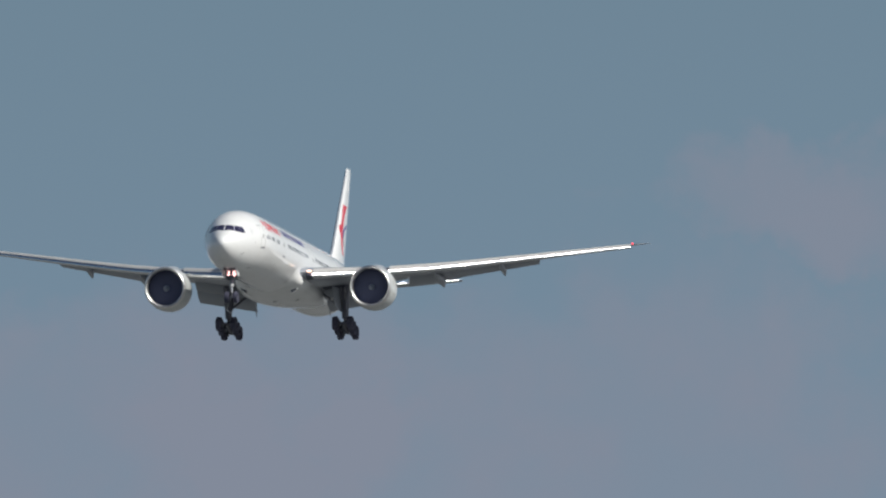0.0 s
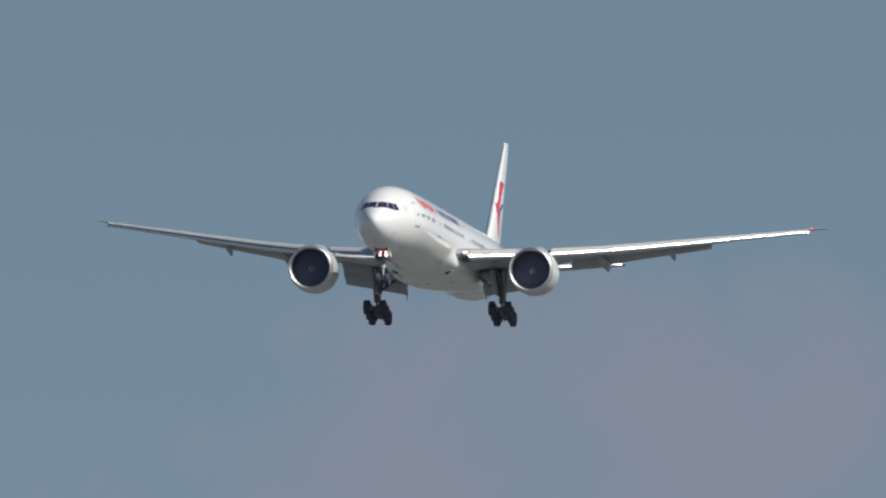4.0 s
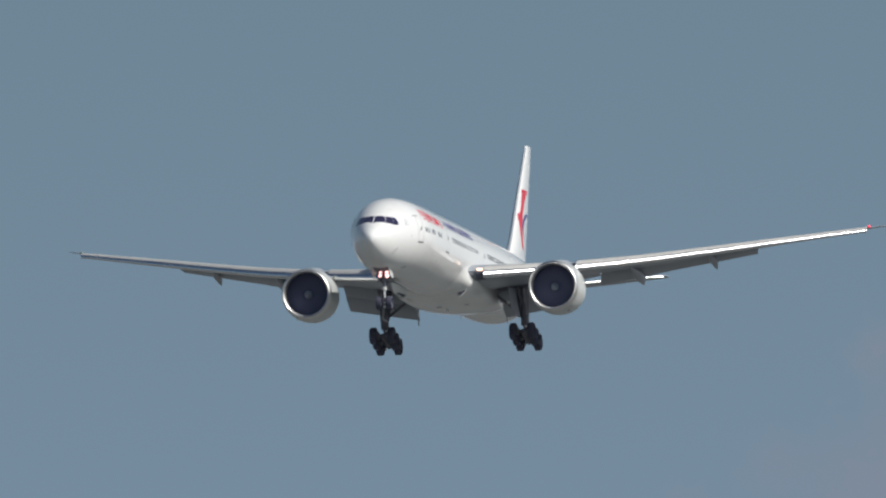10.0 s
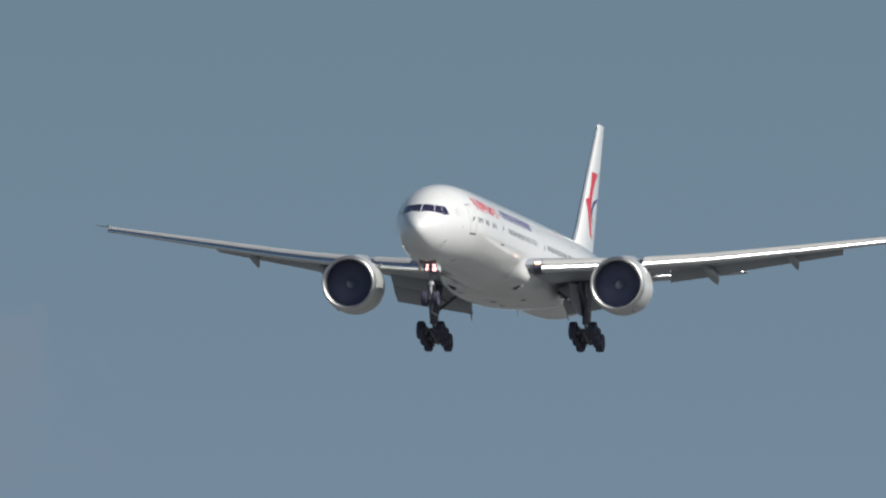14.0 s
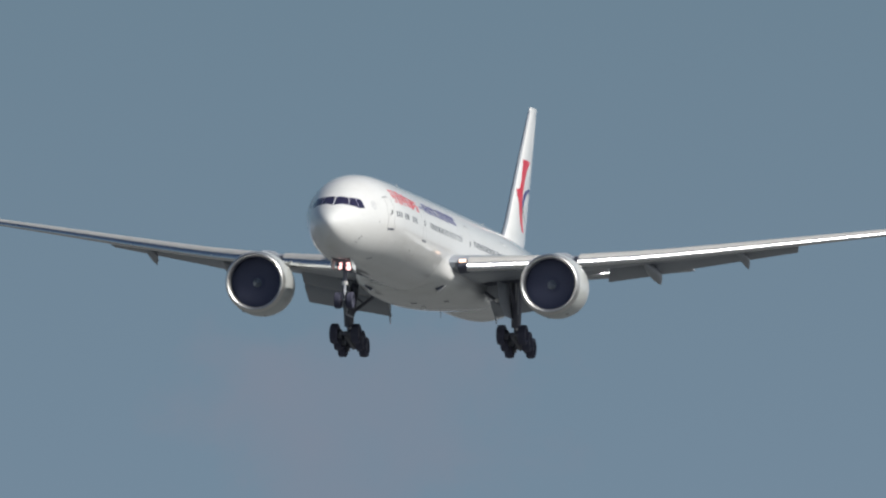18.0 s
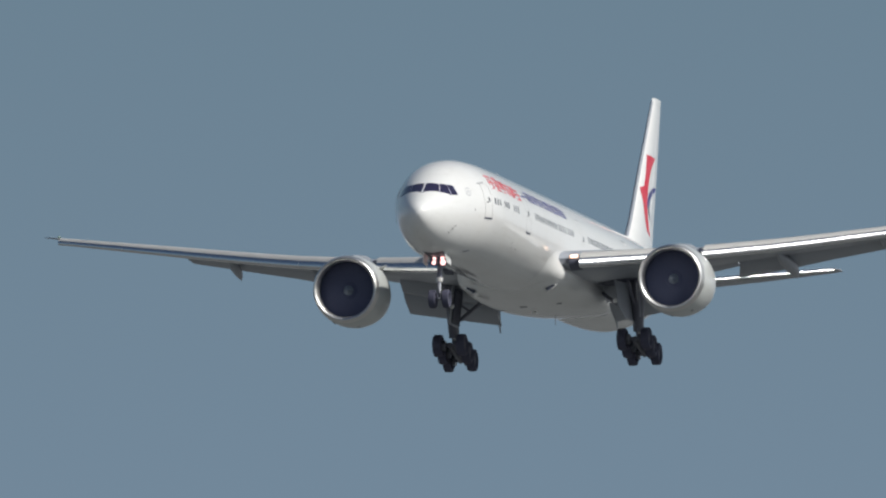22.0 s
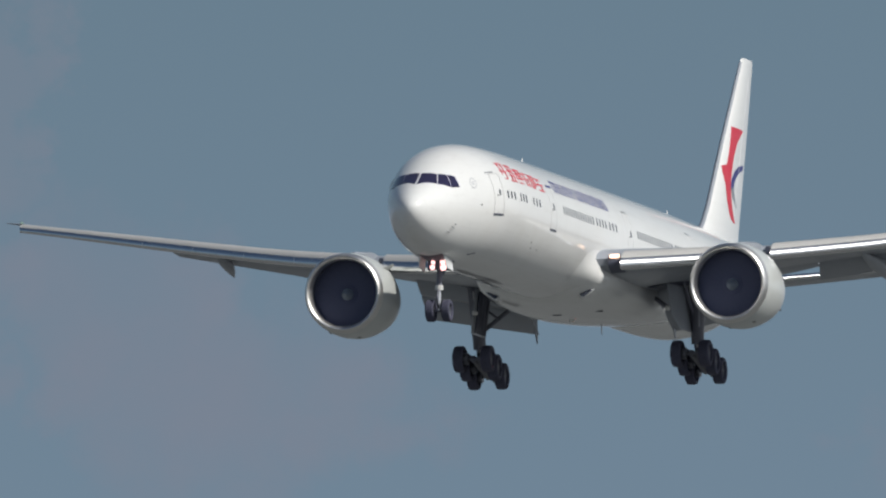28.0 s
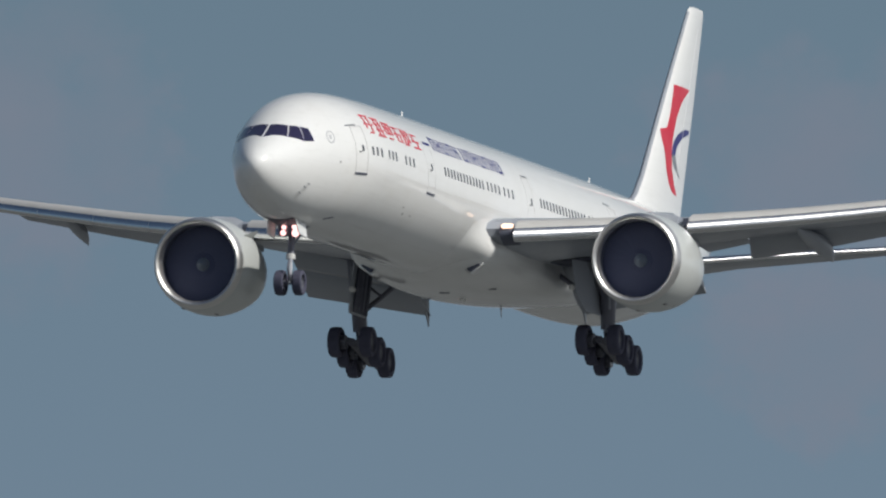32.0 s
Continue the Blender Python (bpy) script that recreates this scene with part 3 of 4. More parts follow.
    # pale rod added along the flap nose to draw its sunlit line
    nose = [[(33 - a + .05 * math.cos(u), y * side, z + .05 * math.sin(u)) for u in np.linspace(0, 2 * math.pi, 10, endpoint=False)] for y, a, z in ((3.5, 39.03, -2.66), (8.8, 38.99, -1.66))]
    part("flap_sunlit_line", loft(nose), PALE, wing, "pale rod for the sunlit line on the flap nose")
    # flap end seal at the body side, a thin pointed plate
    part("flap_end_plate", slab([(33 - 38.6, side * 3.46, -2.05), (33 - 40.75, side * 3.46, -2.5), (33 - 40.9, side * 3.46, -3.1), (33 - 40.95, side * 3.46, -4.08), (33 - 40.5, side * 3.46, -3.6)], (0, side * .06, 0), .01), GREY, wing)
    # aileron gap, spoiler panels on the upper side
    for y0, y1 in ((11.2, 13.3), (13.4, 15.6), (15.7, 18.0), (18.1, 20.4), (20.5, 22.5)):
        quad = []
        for y, f in ((y0, .66), (y1, .66), (y1, .795), (y0, .795)):
            s0, s1, z0, z1, t = wing_at(y)
            c = s1 - s0
            z = z0 + (z1 - z0) * f + c * (.018 * 4 * f * (1 - f) + 5 * t * (.2969 * math.sqrt(f) - .126 * f - .3516 * f * f + .2843 * f**3 - .1015 * f**4))
            quad.append((33 - s0 - f * c, y * side, z - .01))
        part("spoiler_panel", slab(quad, (0, 0, .03), .008), GREY, wing)
    # flap track fairings: canoe bodies hanging under the trailing edge
    for y, half, spine in ((13.9, .34, ((36.8, -.3, -.42), (37.8, -.28, -.7), (39.2, -.28, -.95), (40.6, -.3, -1.12), (41.6, -.45, -1.2), (42.3, -.7, -1.26), (42.9, -1.16, -1.28))),
                           (19.5, .28, ((39.4, .8, .68), (40.2, .78, .5), (41.2, .76, .3), (42.0, .72, .14), (42.7, .6, .03), (43.3, .3, -.08), (43.8, -.1, -.16)))):
        rings = []
        for i, (s, hi, lo) in enumerate(spine):
            w = half * (.12, .6, .9, 1.0, .95, .6, .06)[i]
            rings.append([(33 - s, (y + w * math.cos(a)) * side, (hi + lo) / 2 + (hi - lo) / 2 * math.sin(a)) for a in np.linspace(0, 2 * math.pi, 14, endpoint=False)])
        part("flap_track_fairing", loft(rings), GREY, wing, "canoe-shaped flap track fairing")
    # lamps: two in the root, one at the tip
    housing = []
    for y in (3.5, 3.7, 3.9, 4.1):
        s0, s1, z0, z1, t = wing_at(y)
        housing.append(foil((s0 - .14, z0 - .12), (s1, z1), t * 1.02, y * side, .07))
    part("lamp_housing", loft(housing), DARK, wing, "dark lamp housing in the wing root")
    part("root_landing_lamp", slab([(33 - 26.5, side * 3.6, -1.24), (33 - 26.84, side * 4.0, -1.2), (33 - 26.9, side * 4.0, -1.0), (33 - 26.58, side * 3.6, -1.04)], (-.25, 0, 0), .04), ROOT_LAMP, wing, "lit landing lamp in the wing root")
    part("tip_position_lamp", turned([(.24, .01), (.18, .06), (0, .09), (-.2, .08), (-.3, .01)], 12, (33 - 46.6, side * 31.0, 3.09)), TIP_RED if side > 0 else TIP_CLEAR, wing, "red position lamp" if side > 0 else "clear position lamp")
    return wing


# ---- engines ----


def make_engine(plane, side):
    cx, cy, cz = 33 - 25.9, 9.66 * side, -2.63
    barrel = [(-.42, 1.962), (-.8, 2.015), (-1.5, 2.065), (-2.4, 2.075), (-3.3, 2.02), (-4.2, 1.88), (-5.0, 1.72), (-5.45, 1.62), (-5.46, 1.57), (-4.6, 1.66), (-3.5, 1.74),
              (-2.6, 1.74), (-1.75, 1.70), (-1.0, 1.67), (-.55, 1.67), (-.3, 1.69)]
    eng = part("engine", turned(barrel, 64, (cx, cy, cz), closed=True), NACELLE, plane, "pale nacelle of an underwing turbofan", 40)
    lip = [(-.42, 1.968), (-.2, 1.93), (-.06, 1.875), (.0, 1.805), (-.03, 1.73), (-.12, 1.675), (-.3, 1.645), (-.42, 1.638), (-.56, 1.638), (-.56, 1.66), (-.5, 1.82)]
    part("inlet_lip", turned(lip, 64, (cx, cy, cz), closed=True), LIP, eng, "polished metal inlet lip", 40)
    # the liner's near-black colour carries the shade inside the inlet
    part("inlet_liner", turned([(-.4, 1.655), (-.6, 1.648), (-1.0, 1.65), (-1.7, 1.685), (-1.7, 1.70), (-1.0, 1.668), (-.6, 1.668)], 64, (cx, cy, cz), closed=True), DARK, eng, "acoustic inlet liner, darkened for the inlet's shade")
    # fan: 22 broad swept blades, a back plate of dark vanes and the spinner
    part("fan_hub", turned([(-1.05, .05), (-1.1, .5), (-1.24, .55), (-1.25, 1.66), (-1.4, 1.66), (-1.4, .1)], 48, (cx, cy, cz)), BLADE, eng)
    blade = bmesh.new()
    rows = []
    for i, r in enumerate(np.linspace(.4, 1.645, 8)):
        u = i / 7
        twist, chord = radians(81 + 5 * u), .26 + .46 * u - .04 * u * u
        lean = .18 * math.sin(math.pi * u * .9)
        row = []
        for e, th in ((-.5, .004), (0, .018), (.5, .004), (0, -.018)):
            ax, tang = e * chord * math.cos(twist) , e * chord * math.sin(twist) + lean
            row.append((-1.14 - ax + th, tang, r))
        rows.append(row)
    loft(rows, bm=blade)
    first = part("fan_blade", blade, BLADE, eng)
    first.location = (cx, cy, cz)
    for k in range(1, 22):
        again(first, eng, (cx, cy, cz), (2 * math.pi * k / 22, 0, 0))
    part("spinner", turned([(-.6, .005), (-.66, .07), (-.76, .14), (-.88, .21), (-1.0, .27), (-1.14, .31)], 32, (cx, cy, cz)), SPINNER, eng, "grey cone spinner")
    # core cowl, nozzle and plug
    part("core_cowl", turned([(-3.6, 1.2), (-4.8, 1.18), (-5.8, 1.0), (-6.6, .82), (-6.62, .76), (-5.6, .85)], 40, (cx, cy, cz)), HOT, eng, "heat-tinted core cowl")
    part("exhaust_plug", turned([(-5.6, .55), (-6.4, .5), (-7.1, .28), (-7.5, .03)], 32, (cx, cy, cz)), HOT, eng)
    # chine on the inboard shoulder
    ya = cy - side * 2.0 * math.cos(radians(38))
    za = cz + 2.0 * math.sin(radians(38))
    part("nacelle_chine", slab([(cx - 1.3, ya + side * .1, za - .08), (cx - 2.9, ya + side * .1, za - .08), (cx - 2.9, ya - side * .33, za + .3), (cx - 2.5, ya - side * .33, za + .3)], (0, .02, .03), .008), NACELLE, eng)
    for a, x in ((-62, -1.6), (-100, -2.1)):
        y, z = cy + side * 2.02 * math.cos(radians(a)), cz + 2.02 * math.sin(radians(a))
        part("drain_vent", turned([(-.2, .03), (-.16, .09), (.16, .09), (.2, .03)], 12, (cx + x, y, z)), SEAM, eng)
    # pylon between nacelle and wing
    rings = []
    for s, w, top, low in ((27.9, .06, -.55, -.8), (28.5, .2, -.42, -1.0), (29.6, .3, -.32, -1.2), (31.2, .36, -.2, -1.4), (33.0, .36, -.3, -1.5), (34.6, .3, -.6, -1.4), (36.4, .06, -1.0, -1.2)):
        rings.append([(33 - s, cy + w, low), (33 - s, cy + w, top - .08), (33 - s, cy + w * .5, top), (33 - s, cy - w * .5, top), (33 - s, cy - w, top - .08), (33 - s, cy - w, low)])
    part("pylon", loft(rings), GREY, eng, "engine pylon")
    # dark blocks beside the pylon draw the shade in the slat gaps
    for y in (8.74, 10.42):
        s, z = 26.2 + (y - 3.5) * .715, float(np.interp(y, S_Y, S_Z))
        part("slat_gap_shade", slab([(33 - s - .3, (y - .14) * side, z + .02), (33 - s - .3, (y + .14) * side, z + .02), (33 - s - .3, (y + .14) * side, z + .42), (33 - s - .3, (y - .14) * side, z + .42)], (-.6, 0, 0), .03), DARK, eng)
    return eng


# ---- tail ----


def fin_ring(z, s0, s1, thick):
    c = s1 - s0
    pts = []
    for k in range(24):
        x = (1 + math.cos(2 * math.pi * k / 24)) / 2
        t = 5 * thick * (.2969 * math.sqrt(x) - .126 * x - .3516 * x * x + .2843 * x**3 - .1015 * x**4)
        pts.append((33 - s0 - x * c, math.copysign(max(t * c, .006), math.sin(2 * math.pi * k / 24) + 1e-9), z))
    return pts


FIN_Z = (2.3, 3.1, 3.6, 4.5, 8.3, 11.9, 12.36, 12.5, 12.56)
FIN_LE = (59.2, 60.6, 61.5, 62.55, 66.0, 69.45, 69.9, 70.1, 70.5)
FIN_TE = (69.0, 69.1, 69.25, 69.6, 71.05, 72.33, 72.44, 72.44, 72.4)


def fin_side(s, z, out=0.012):
    s0, s1 = float(np.interp(z, FIN_Z, FIN_LE)), float(np.interp(z, FIN_Z, FIN_TE))
    x = min(max((s - s0) / (s1 - s0), 0.0), 1.0)
    return 5 * .095 * (.2969 * math.sqrt(x) - .126 * x - .3516 * x * x + .2843 * x**3 - .1015 * x**4) * (s1 - s0) + out


def fin_plate(spine, side):
    """A band on the fin's side; spine rows are z, leading and trailing station."""
    bm = bmesh.new()
    rows = []
    for z, a, b in spine:
        row = [bm.verts.new((33 - a, side * (fin_side(a, z) - .03), z))]
        row += [bm.verts.new((33 - s, side * fin_side(s, z), z)) for s in np.linspace(a, b, 6)]
        row.append(bm.verts.new((33 - b, side * (fin_side(b, z) - .03), z)))
        rows.append(row)
    for lo, hi in zip(rows, rows[1:]):
        for i in range(7):
            bm.faces.new((lo[i], lo[i + 1], hi[i + 1], hi[i]))
    return bm


def make_tail(plane):
    fin = part("tail_fin", loft([fin_ring(z, a, b, .095 if z < 12.4 else .05) for z, a, b in zip(FIN_Z, FIN_LE, FIN_TE)]), WHITE, plane, "white fin with a red and navy flourish")
    strip = []
    for z in (3.2, 3.6, 4.0, 4.5, 6.4, 8.3, 10.1, 11.9, 12.3):
        s = float(np.interp(z, FIN_Z, FIN_LE))
        side_y = [fin_side(s + d, z, .012) for d in (.02, .06, .1)]
        strip.append([(33 - s + .02, 0, z), (33 - s - .02, side_y[0], z), (33 - s - .06, side_y[1], z), (33 - s - .1, side_y[2], z), (33 - s - .1, -side_y[2], z), (33 - s - .06, -side_y[1], z), (33 - s - .02, -side_y[0], z)])
    part("fin_edge", loft(strip), GREY, fin, "grey erosion strip on the leading edge")
    zs = np.linspace(4.3, 11.7, 7)
    for side in (1, -1):
        bm = bmesh.new()
        rows = []
        for z in zs:
            a, b = float(np.interp(z, FIN_Z, FIN_LE)), float(np.interp(z, FIN_Z, FIN_TE))
            s = a + .70 * (b - a)
            rows.append([bm.verts.new((33 - s + d, side * (fin_side(s, z) - .02 + (.026 if i in (1, 2) else 0)), z)) for i, d in enumerate((.03, .02, -.02, -.03))])
        for lo, hi in zip(rows, rows[1:]):
            for i in range(3):
                bm.faces.new((lo[i], lo[i + 1], hi[i + 1], hi[i]))
        part("rudder_hinge_line", bm, SILVER_PALE, fin)
        red = ((8.85, 67.1, 69.9), (8.45, 66.9, 68.9), (8.1, 66.7, 68.2), (7.44, 66.3, 67.4), (6.85, 65.8, 66.95), (6.72, 64.9, 66.87), (6.35, 64.95, 66.65), (5.74, 65.3, 66.45), (5.03, 65.55, 66.68), (4.45, 66.05, 67.2), (4.15, 66.7, 67.7), (4.05, 67.4, 67.8))
        part("red_flourish", fin_plate(red, side), RED, fin, "crimson swoosh")
        blue = ((7.1, 69.5, 70.2), (6.93, 68.45, 70.15), (6.64, 67.5, 68.72), (6.4, 67.05, 68.05), (6.16, 66.75, 67.53), (5.75, 66.48, 67.22))
        part("navy_flourish", fin_plate(blue, side), BLUE, fin, "navy crescent")
        grey = ((5.75, 66.48, 67.22), (5.31, 66.85, 67.66), (5.0, 67.75, 68.2), (4.87, 68.3, 68.42))
        part("grey_flourish", fin_plate(grey, side), SILVER, fin, "grey crescent tail")
    for side in (1, -1):
        rings = []
        for y, a, b, z, up in ((.6, 64.6, 71.2, .8, .16), (2.0, 65.9, 71.6, 1.07, .13), (6, 68.9, 73.0, 1.62, .03), (10, 71.9, 73.85, 2.12, -.02), (10.5, 72.35, 73.8, 2.18, -.02), (10.6, 72.75, 73.7, 2.19, -.02)):
            rings.append(foil((a, z), (b, z + up), .072, y * side))
        stab = part("tailplane", loft(rings), GREY, plane, "grey tailplane with a bright leading edge")
        edge = []
        for y, a, z in ((1.6, 65.52, 1.0), (6, 68.88, 1.62), (10.4, 72.2, 2.17)):
            edge.append([(33 - a + d, y * side, z + h) for d, h in ((.03, -.05), (.027, -.02), (.014, .004), (-.02, .042), (-.09, .10), (-.3, .175 - .005 * y), (-.3, -.11), (-.09, -.085), (.01, -.065))])
        part("tailplane_edge", loft(edge), SLAT, stab, "bright metal edge")
    return fin


# ---- landing gear ----


def make_wheel(parent, place, radius, width, share):
    key = (round(radius, 3), round(width, 3))
    if key not in share:
        w = width / 2
        tyre = turned([(-w * .55, radius * .56), (-w * .9, radius * .66), (-w, radius * .82), (-w * .86, radius * .94), (-w * .55, radius * .99), (-w * .5, radius * .985), (-w * .2, radius), (0, radius * .992), (w * .2, radius), (w * .5, radius * .985),
                       (w * .55, radius * .99), (w * .86, radius * .94), (w, radius * .82), (w * .9, radius * .66), (w * .55, radius * .56)], 36, axis="y", closed=True)
        rim = turned([(-w * .62, .05), (-w * .5, radius * .2), (-w * .3, radius * .3), (-w * .45, radius * .52), (-w * .6, radius * .58), (w * .6, radius * .58), (w * .45, radius * .52), (w * .3, radius * .3), (w * .5, radius * .2), (w * .62, .05)], 28, axis="y")
        a, b = part("tyre", tyre, TYRE, parent, "", 40), part("wheel_rim", rim, RIM, parent)
        share[key] = (a, b)
        a.location = b.location = place
        return
    for ob in share[key]:
        again(ob, parent, place)


SHARE = {}


def make_main_gear(plane, side):
    y = 5.49 * side
    top, knee = Vector((33 - 36.6, y * 1.02, -1.4)), Vector((33 - 37.2, y, -4.6))
    truck = Vector((33 - 37.4, y, -5.48))
    bm = rod(top, knee, .38, .31, 18)
    gear = part("main_gear", bm, STRUT, plane, "six-wheel main gear hanging down")
    part("piston", rod(knee + Vector((0, 0, .2)), truck, .17, .17, 16), CHROME, gear)
    tilt = radians(12)
    ax = Vector((math.cos(tilt), 0, math.sin(tilt)))
    part("bogie_beam", rod(truck - ax * 1.55, truck + ax * 1.55, .17, .17, 12), RIM, gear)
    for k in (-1, 0, 1):
        c = truck + ax * 1.5 * k
        part("axle", rod(c - Vector((0, .75, 0)), c + Vector((0, .75, 0)), .09, .09, 12), RIM, gear)
        for w in (-1, 1):
            make_wheel(gear, c + Vector((0, .70 * w, 0)), .66, .54, SHARE)
            part("brake_pack", turned([(-.12, .2), (-.12, .3), (.12, .3), (.12, .2)], 20, (c.x, c.y + .38 * w, c.z), "y"), RIM, gear)
    part("side_brace", rod(knee + Vector((0, 0, .75)), (33 - 36.9, y - side * 2.1, -2.3), .11, .11, 10), STRUT, gear)
    part("drag_brace", rod(knee + Vector((0, 0, .65)), (33 - 35.7, y - side * .3, -1.7), .075, .075, 10), STRUT, gear)
    part("lock_link", rod((33 - 36.9, y - side * 1.1, -3.2), top + Vector((0, 0, -.9)), .06, .06, 8), STRUT, gear)
    for dx in (.3, -.32):
        elbow = Vector((33 - 37.25 + dx * 1.9, y, -4.75))
        bm = rod((33 - 37.2 + dx * .6, y, -4.3), elbow, .075, .06, 8)
        rod(elbow, (33 - 37.3 + dx * .7, y, -5.3), .06, .075, 8, bm)
        part("torque_link", bm, STRUT, gear)
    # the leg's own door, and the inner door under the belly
    part("leg_door", slab([(33 - 33.6, side * 4.8, -1.9), (33 - 37.2, side * 5.0, -1.8), (33 - 37.3, side * 5.2, -3.3), (33 - 37.1, side * 5.22, -4.06), (33 - 34.4, side * 5.2, -4.06), (33 - 33.6, side * 4.98, -3.4)], (0, side * .06, 0), .015), GREY, gear, "flat gear-leg door")
    # dark plate on the wing's underside: shade of the open well above the leg
    well = [(33 - s, side * w, -1.945 + .155 * (w - 4) + .05 * (s - 34.5)) for s, w in ((34.0, 3.75), (37.5, 3.6), (37.7, 5.9), (36.9, 6.25), (35.9, 6.1), (34.1, 4.9))]
    part("well_shade_plate", slab(well, (0, 0, -.03), .008), GEAR_SHADE, gear, "dark plate painted for the open wheel well's shade")
    # thin dark plate holds the shade on the leg door's inner face
    part("door_lining", slab([(33 - 34.3, side * 4.83, -2.0), (33 - 37.15, side * 4.97, -1.9), (33 - 37.25, side * 5.17, -3.3), (33 - 37.05, side * 5.19, -3.98), (33 - 34.7, side * 5.17, -3.98), (33 - 34.3, side * 4.97, -3.4)], (0, -side * .05, 0), .012), GEAR_SHADE, gear, "dark plate for the shade on the leg door's inner face")
    for k in range(4):
        rib = 34.75 + k * .62
        part("hydraulic_line", rod((33 - rib, side * 4.84, -2.2), (33 - rib - .1, side * 5.08, -3.85), .03, .03, 6), STRUT, gear)
    part("door_hinge_fitting", turned([(-.2, .05), (-.16, .12), (.1, .13), (.2, .06)], 12, (33 - 33.55, side * 4.86, -3.12)), FAIRING, gear, "pale hinge fitting")
    part("strut_door", slab([(33 - 36.3, y + side * .2, -1.6), (33 - 38.0, y + side * .2, -1.6), (33 - 37.9, y + side * .16, -3.3), (33 - 37.5, y + side * .16, -3.8), (33 - 36.6, y + side * .16, -3.8)], (0, side * .06, 0), .015), GREY, gear)
    part("hydraulic_line", rod(top + Vector((.3, 0, -.4)), knee + Vector((.26, side * .05, 0)), .025, .025, 6), CHROME, gear)
    return gear


def make_nose_gear(plane):
    x = 33 - 6.15
    gear = part("nose_gear", rod((x - .25, 0, -2.7), (x, 0, -4.35), .15, .14, 16), STRUT, plane, "twin-wheel nose gear with lit landing lamps")
    part("piston", rod((x, 0, -4.3), (x + .03, 0, -5.42), .095, .095, 14), CHROME, gear)
    part("axle", rod((x + .03, -.5, -5.42), (x + .03, .5, -5.42), .075, .075, 12), STRUT, gear)
    for w in (-1, 1):
        make_wheel(gear, Vector((x + .03, .40 * w, -5.42)), .54, .42, SHARE)
    part("drag_brace", rod((x - .05, 0, -3.9), (x - 2.0, 0, -3.0), .07, .07, 10), STRUT, gear)
    bm = rod((x + .12, 0, -4.35), (x + .42, 0, -4.8), .05, .045, 8)
    rod((x + .42, 0, -4.8), (x + .13, 0, -5.3), .045, .05, 8, bm)
    part("torque_link", bm, STRUT, gear)
    # flat dark patch on the keel paints the shade of the open bay
    part("bay_shade_patch", body_patch(((4.3, -106), (6.9, -103), (6.9, -77), (4.3, -74)), .015, 6, 6), DARK, gear, "dark patch painted for the open wheel bay's shade")
    for side in (1, -1):
        part("bay_door", slab([(x + 1.5, side * .58, -2.84), (x + .05, side * .62, -2.95), (x + .05, side * .68, -3.55), (x + 1.3, side * .66, -3.42)], (0, side * .05, 0), .012), WHITE, gear, "open white bay door")
    part("steering_collar", turned([(-.12, .12), (-.12, .2), (.1, .2), (.12, .14)], 16, (x, 0, -4.3), "z"), FAIRING, gear, "pale steering collar")
    part("lamp_bar", block([(x + .26, -.5, -2.98), (x + .26, .5, -2.98), (x + .26, .5, -3.48), (x + .26, -.5, -3.48), (x + .12, -.48, -3.03), (x + .12, .48, -3.03), (x + .12, .48, -3.44), (x + .12, -.48, -3.44)], .02), DARK, gear)
    for y, z, r in ((-.22, -3.09, .1), (-.25, -3.33, .12), (.26, -3.08, .125), (.29, -3.34, .16)):
        part("landing_lamp", turned([(.0, r * .85), (.08, r), (.11, r * .8), (.13, .02)], 18, (x + .25, y, z)), LAMP, gear, "lit landing lamp")
    return gear


def make_airliner():
    plane = new("airliner")
    make_fuselage(plane)
    cover = make_belly_fairing(plane)[1]
    for side in (1, -1):
        make_wing(plane, side)
        make_engine(plane, side)
        make_main_gear(plane, side)
    make_nose_gear(plane)
    make_tail(plane)
    return tagged(plane, "white twin-engine airliner on approach, wheels and flaps down", "airplane"), cover


airliner, added_flash_shield = make_airliner()

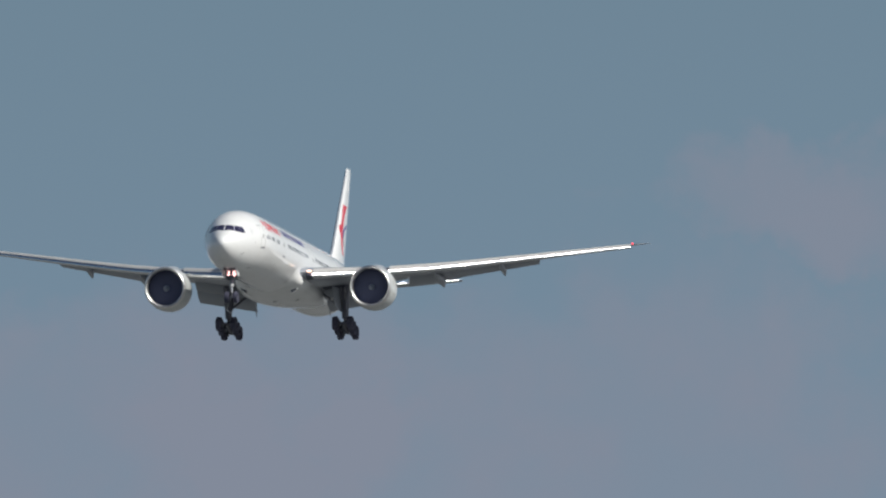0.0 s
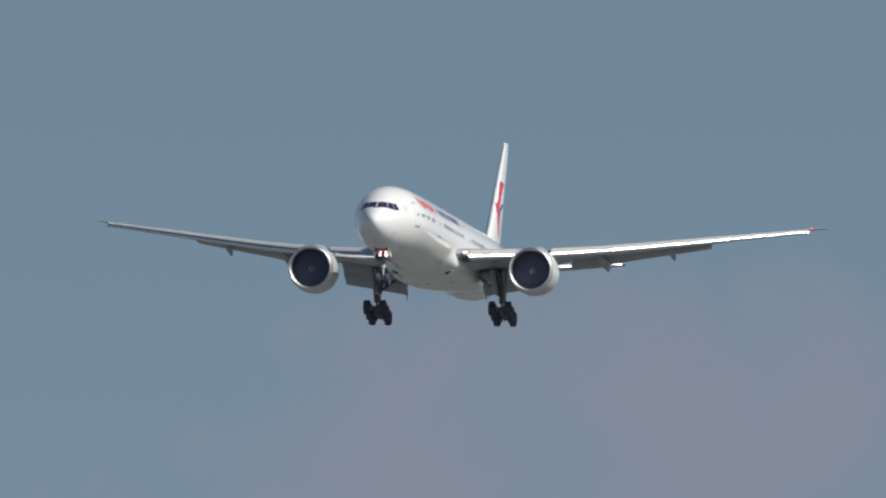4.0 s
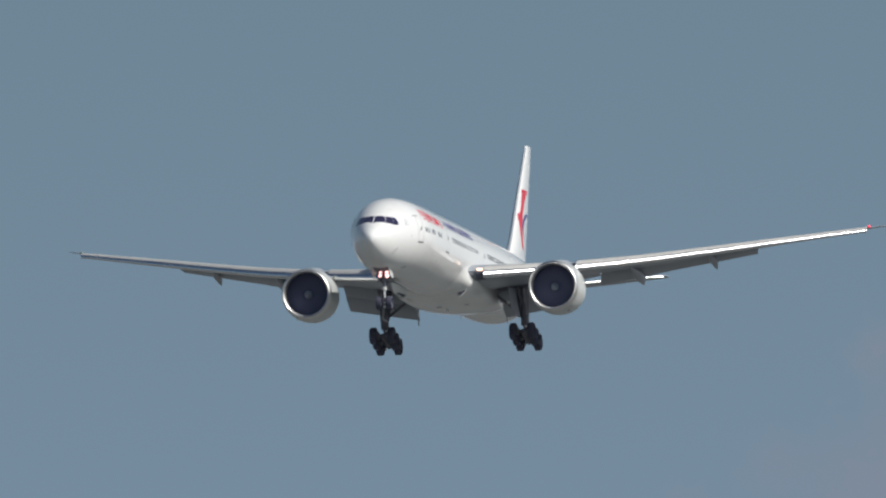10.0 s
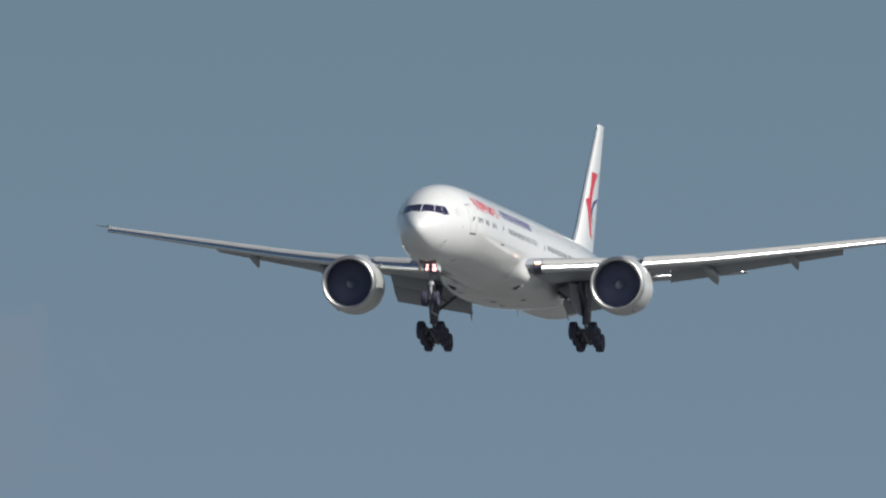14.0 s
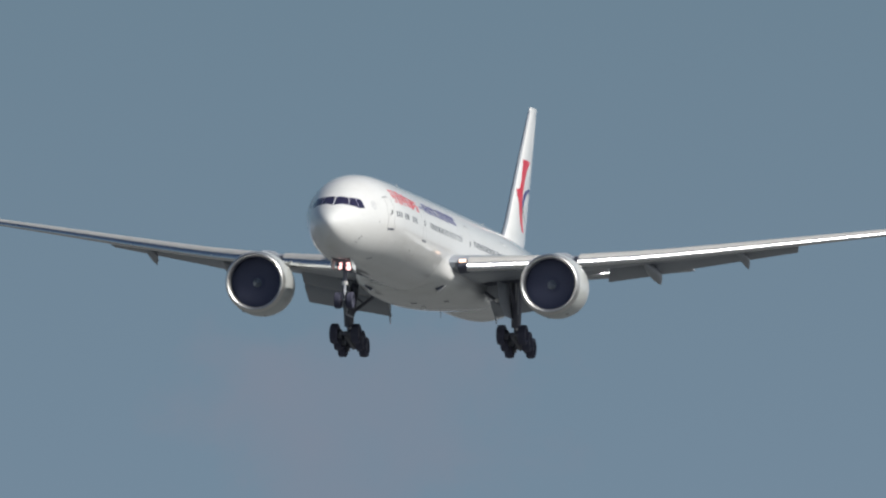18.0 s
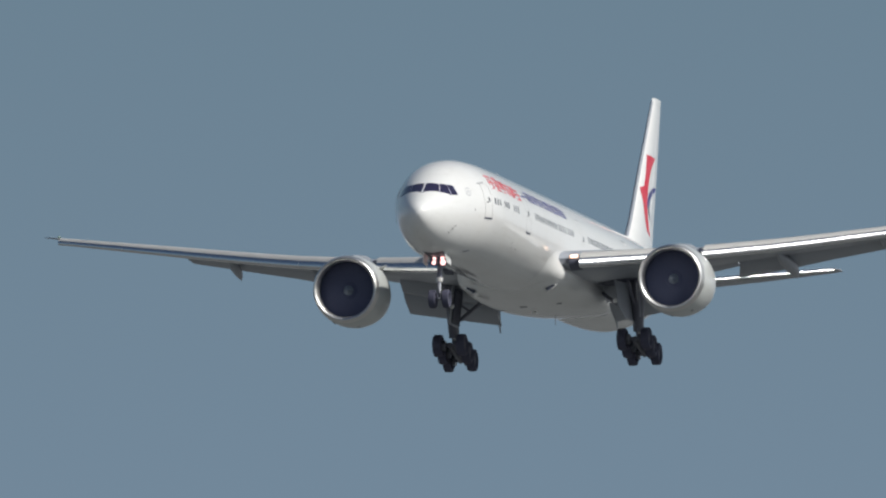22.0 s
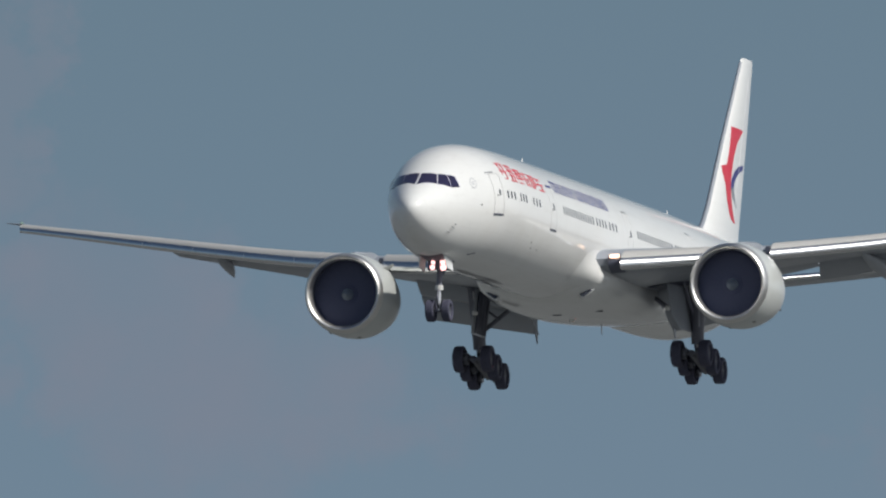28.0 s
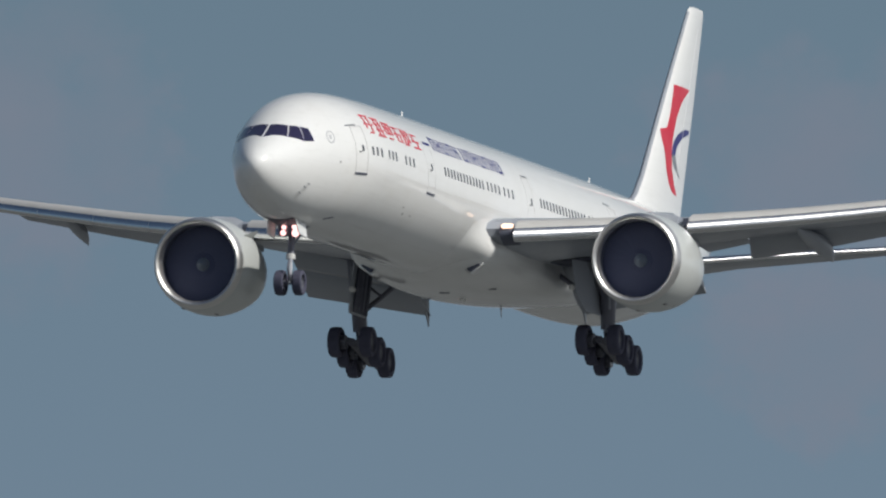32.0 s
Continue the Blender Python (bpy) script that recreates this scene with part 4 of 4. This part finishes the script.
# ---- what moves ----
# seconds, then the aircraft's bank, pitch and heading
ATTITUDE = (
    (0, -0.14, -2.06, -94.34), (0.5, -0.51, -2.05, -94.28), (1, -0.72, -2.00, -94.13), (1.5, -0.76, -1.93, -94.05),
    (2, -0.93, -2.02, -93.88), (2.5, -0.97, -2.05, -93.77), (4.5, -1.12, -2.18, -93.51), (5, -0.98, -2.13, -93.55),
    (5.5, -0.67, -2.03, -93.49), (6, -0.30, -2.02, -93.44), (6.5, 0.07, -1.98, -93.48), (7, 0.37, -1.90, -93.47),
    (7.5, 0.42, -1.89, -93.51), (8, 0.37, -1.89, -93.57), (8.5, 0.63, -1.87, -93.67), (9, 0.85, -1.83, -93.71),
    (9.5, 1.11, -1.81, -93.78), (10, 1.31, -1.88, -93.85), (10.5, 1.24, -1.86, -93.84), (11, 0.92, -1.79, -93.79),
    (11.5, 0.53, -1.76, -93.81), (12, 0.23, -1.77, -93.78), (12.5, -0.12, -1.79, -93.72), (13, -0.18, -1.69, -93.70),
    (13.5, -0.27, -1.75, -93.71), (14, -0.81, -1.70, -93.61), (14.5, -1.21, -1.69, -93.56), (16.5, -1.10, -1.70, -93.26),
    (17, -1.07, -1.71, -93.20), (17.5, -1.21, -1.69, -93.04), (18, -1.02, -1.60, -93.03), (18.5, -0.90, -1.57, -92.98),
    (19, -0.83, -1.52, -93.08), (19.5, -0.85, -1.45, -93.04), (20, -0.28, -1.48, -93.04), (20.5, 0.51, -1.73, -93.10),
    (21, 0.91, -2.01, -93.12), (21.5, 1.16, -2.20, -93.18), (22, 1.36, -2.25, -93.24), (22.5, 1.51, -2.16, -93.32),
    (23, 0.86, -1.98, -93.37), (23.5, 0.34, -1.86, -93.47), (24, 0.26, -1.83, -93.54), (24.5, 0.42, -1.79, -93.60),
    (25, 0.48, -1.82, -93.67), (25.5, 0.15, -1.79, -93.68), (27.5, 0.85, -1.80, -93.59), (28, 0.73, -1.72, -93.65),
    (28.5, 0.41, -1.73, -93.65), (29, 0.39, -1.73, -93.78), (29.5, 0.25, -1.74, -93.81), (30, 0.29, -1.79, -93.83),
    (30.5, 0.30, -1.79, -93.93), (31, 0.05, -1.89, -93.97), (31.5, -0.08, -2.11, -93.99), (32, -0.30, -2.25, -93.96),
)


def flight(t):
    """Straight down the glide path at an even speed."""
    y = 4421.19 - 75.708 * t
    return -400.0, y, 4.2 + 0.0559 * y


def motions():
    walk(airliner, [(t, pose(*flight(t), rx, ry, rz)) for t, rx, ry, rz in ATTITUDE])
    # the shield added round the beacon turns its gap ahead for each flash
    place, rows = (33 - 33.7, 0.0, -3.54), [(0.0, 180.0)]
    for t, a in ((21.0, 180.0), (28.1, 540.0)):
        rows += [(t - .1, a), (t - .08, a + 60), (t - .06, a + 120), (t - .04, a + 180), (t + .04, a + 180), (t + .06, a + 240), (t + .08, a + 300), (t + .1, a + 360)]
    walk(added_flash_shield, [(t, pose(*place, 180, 0, a)) for t, a in rows + [(32.0, 900.0)]])


motions()
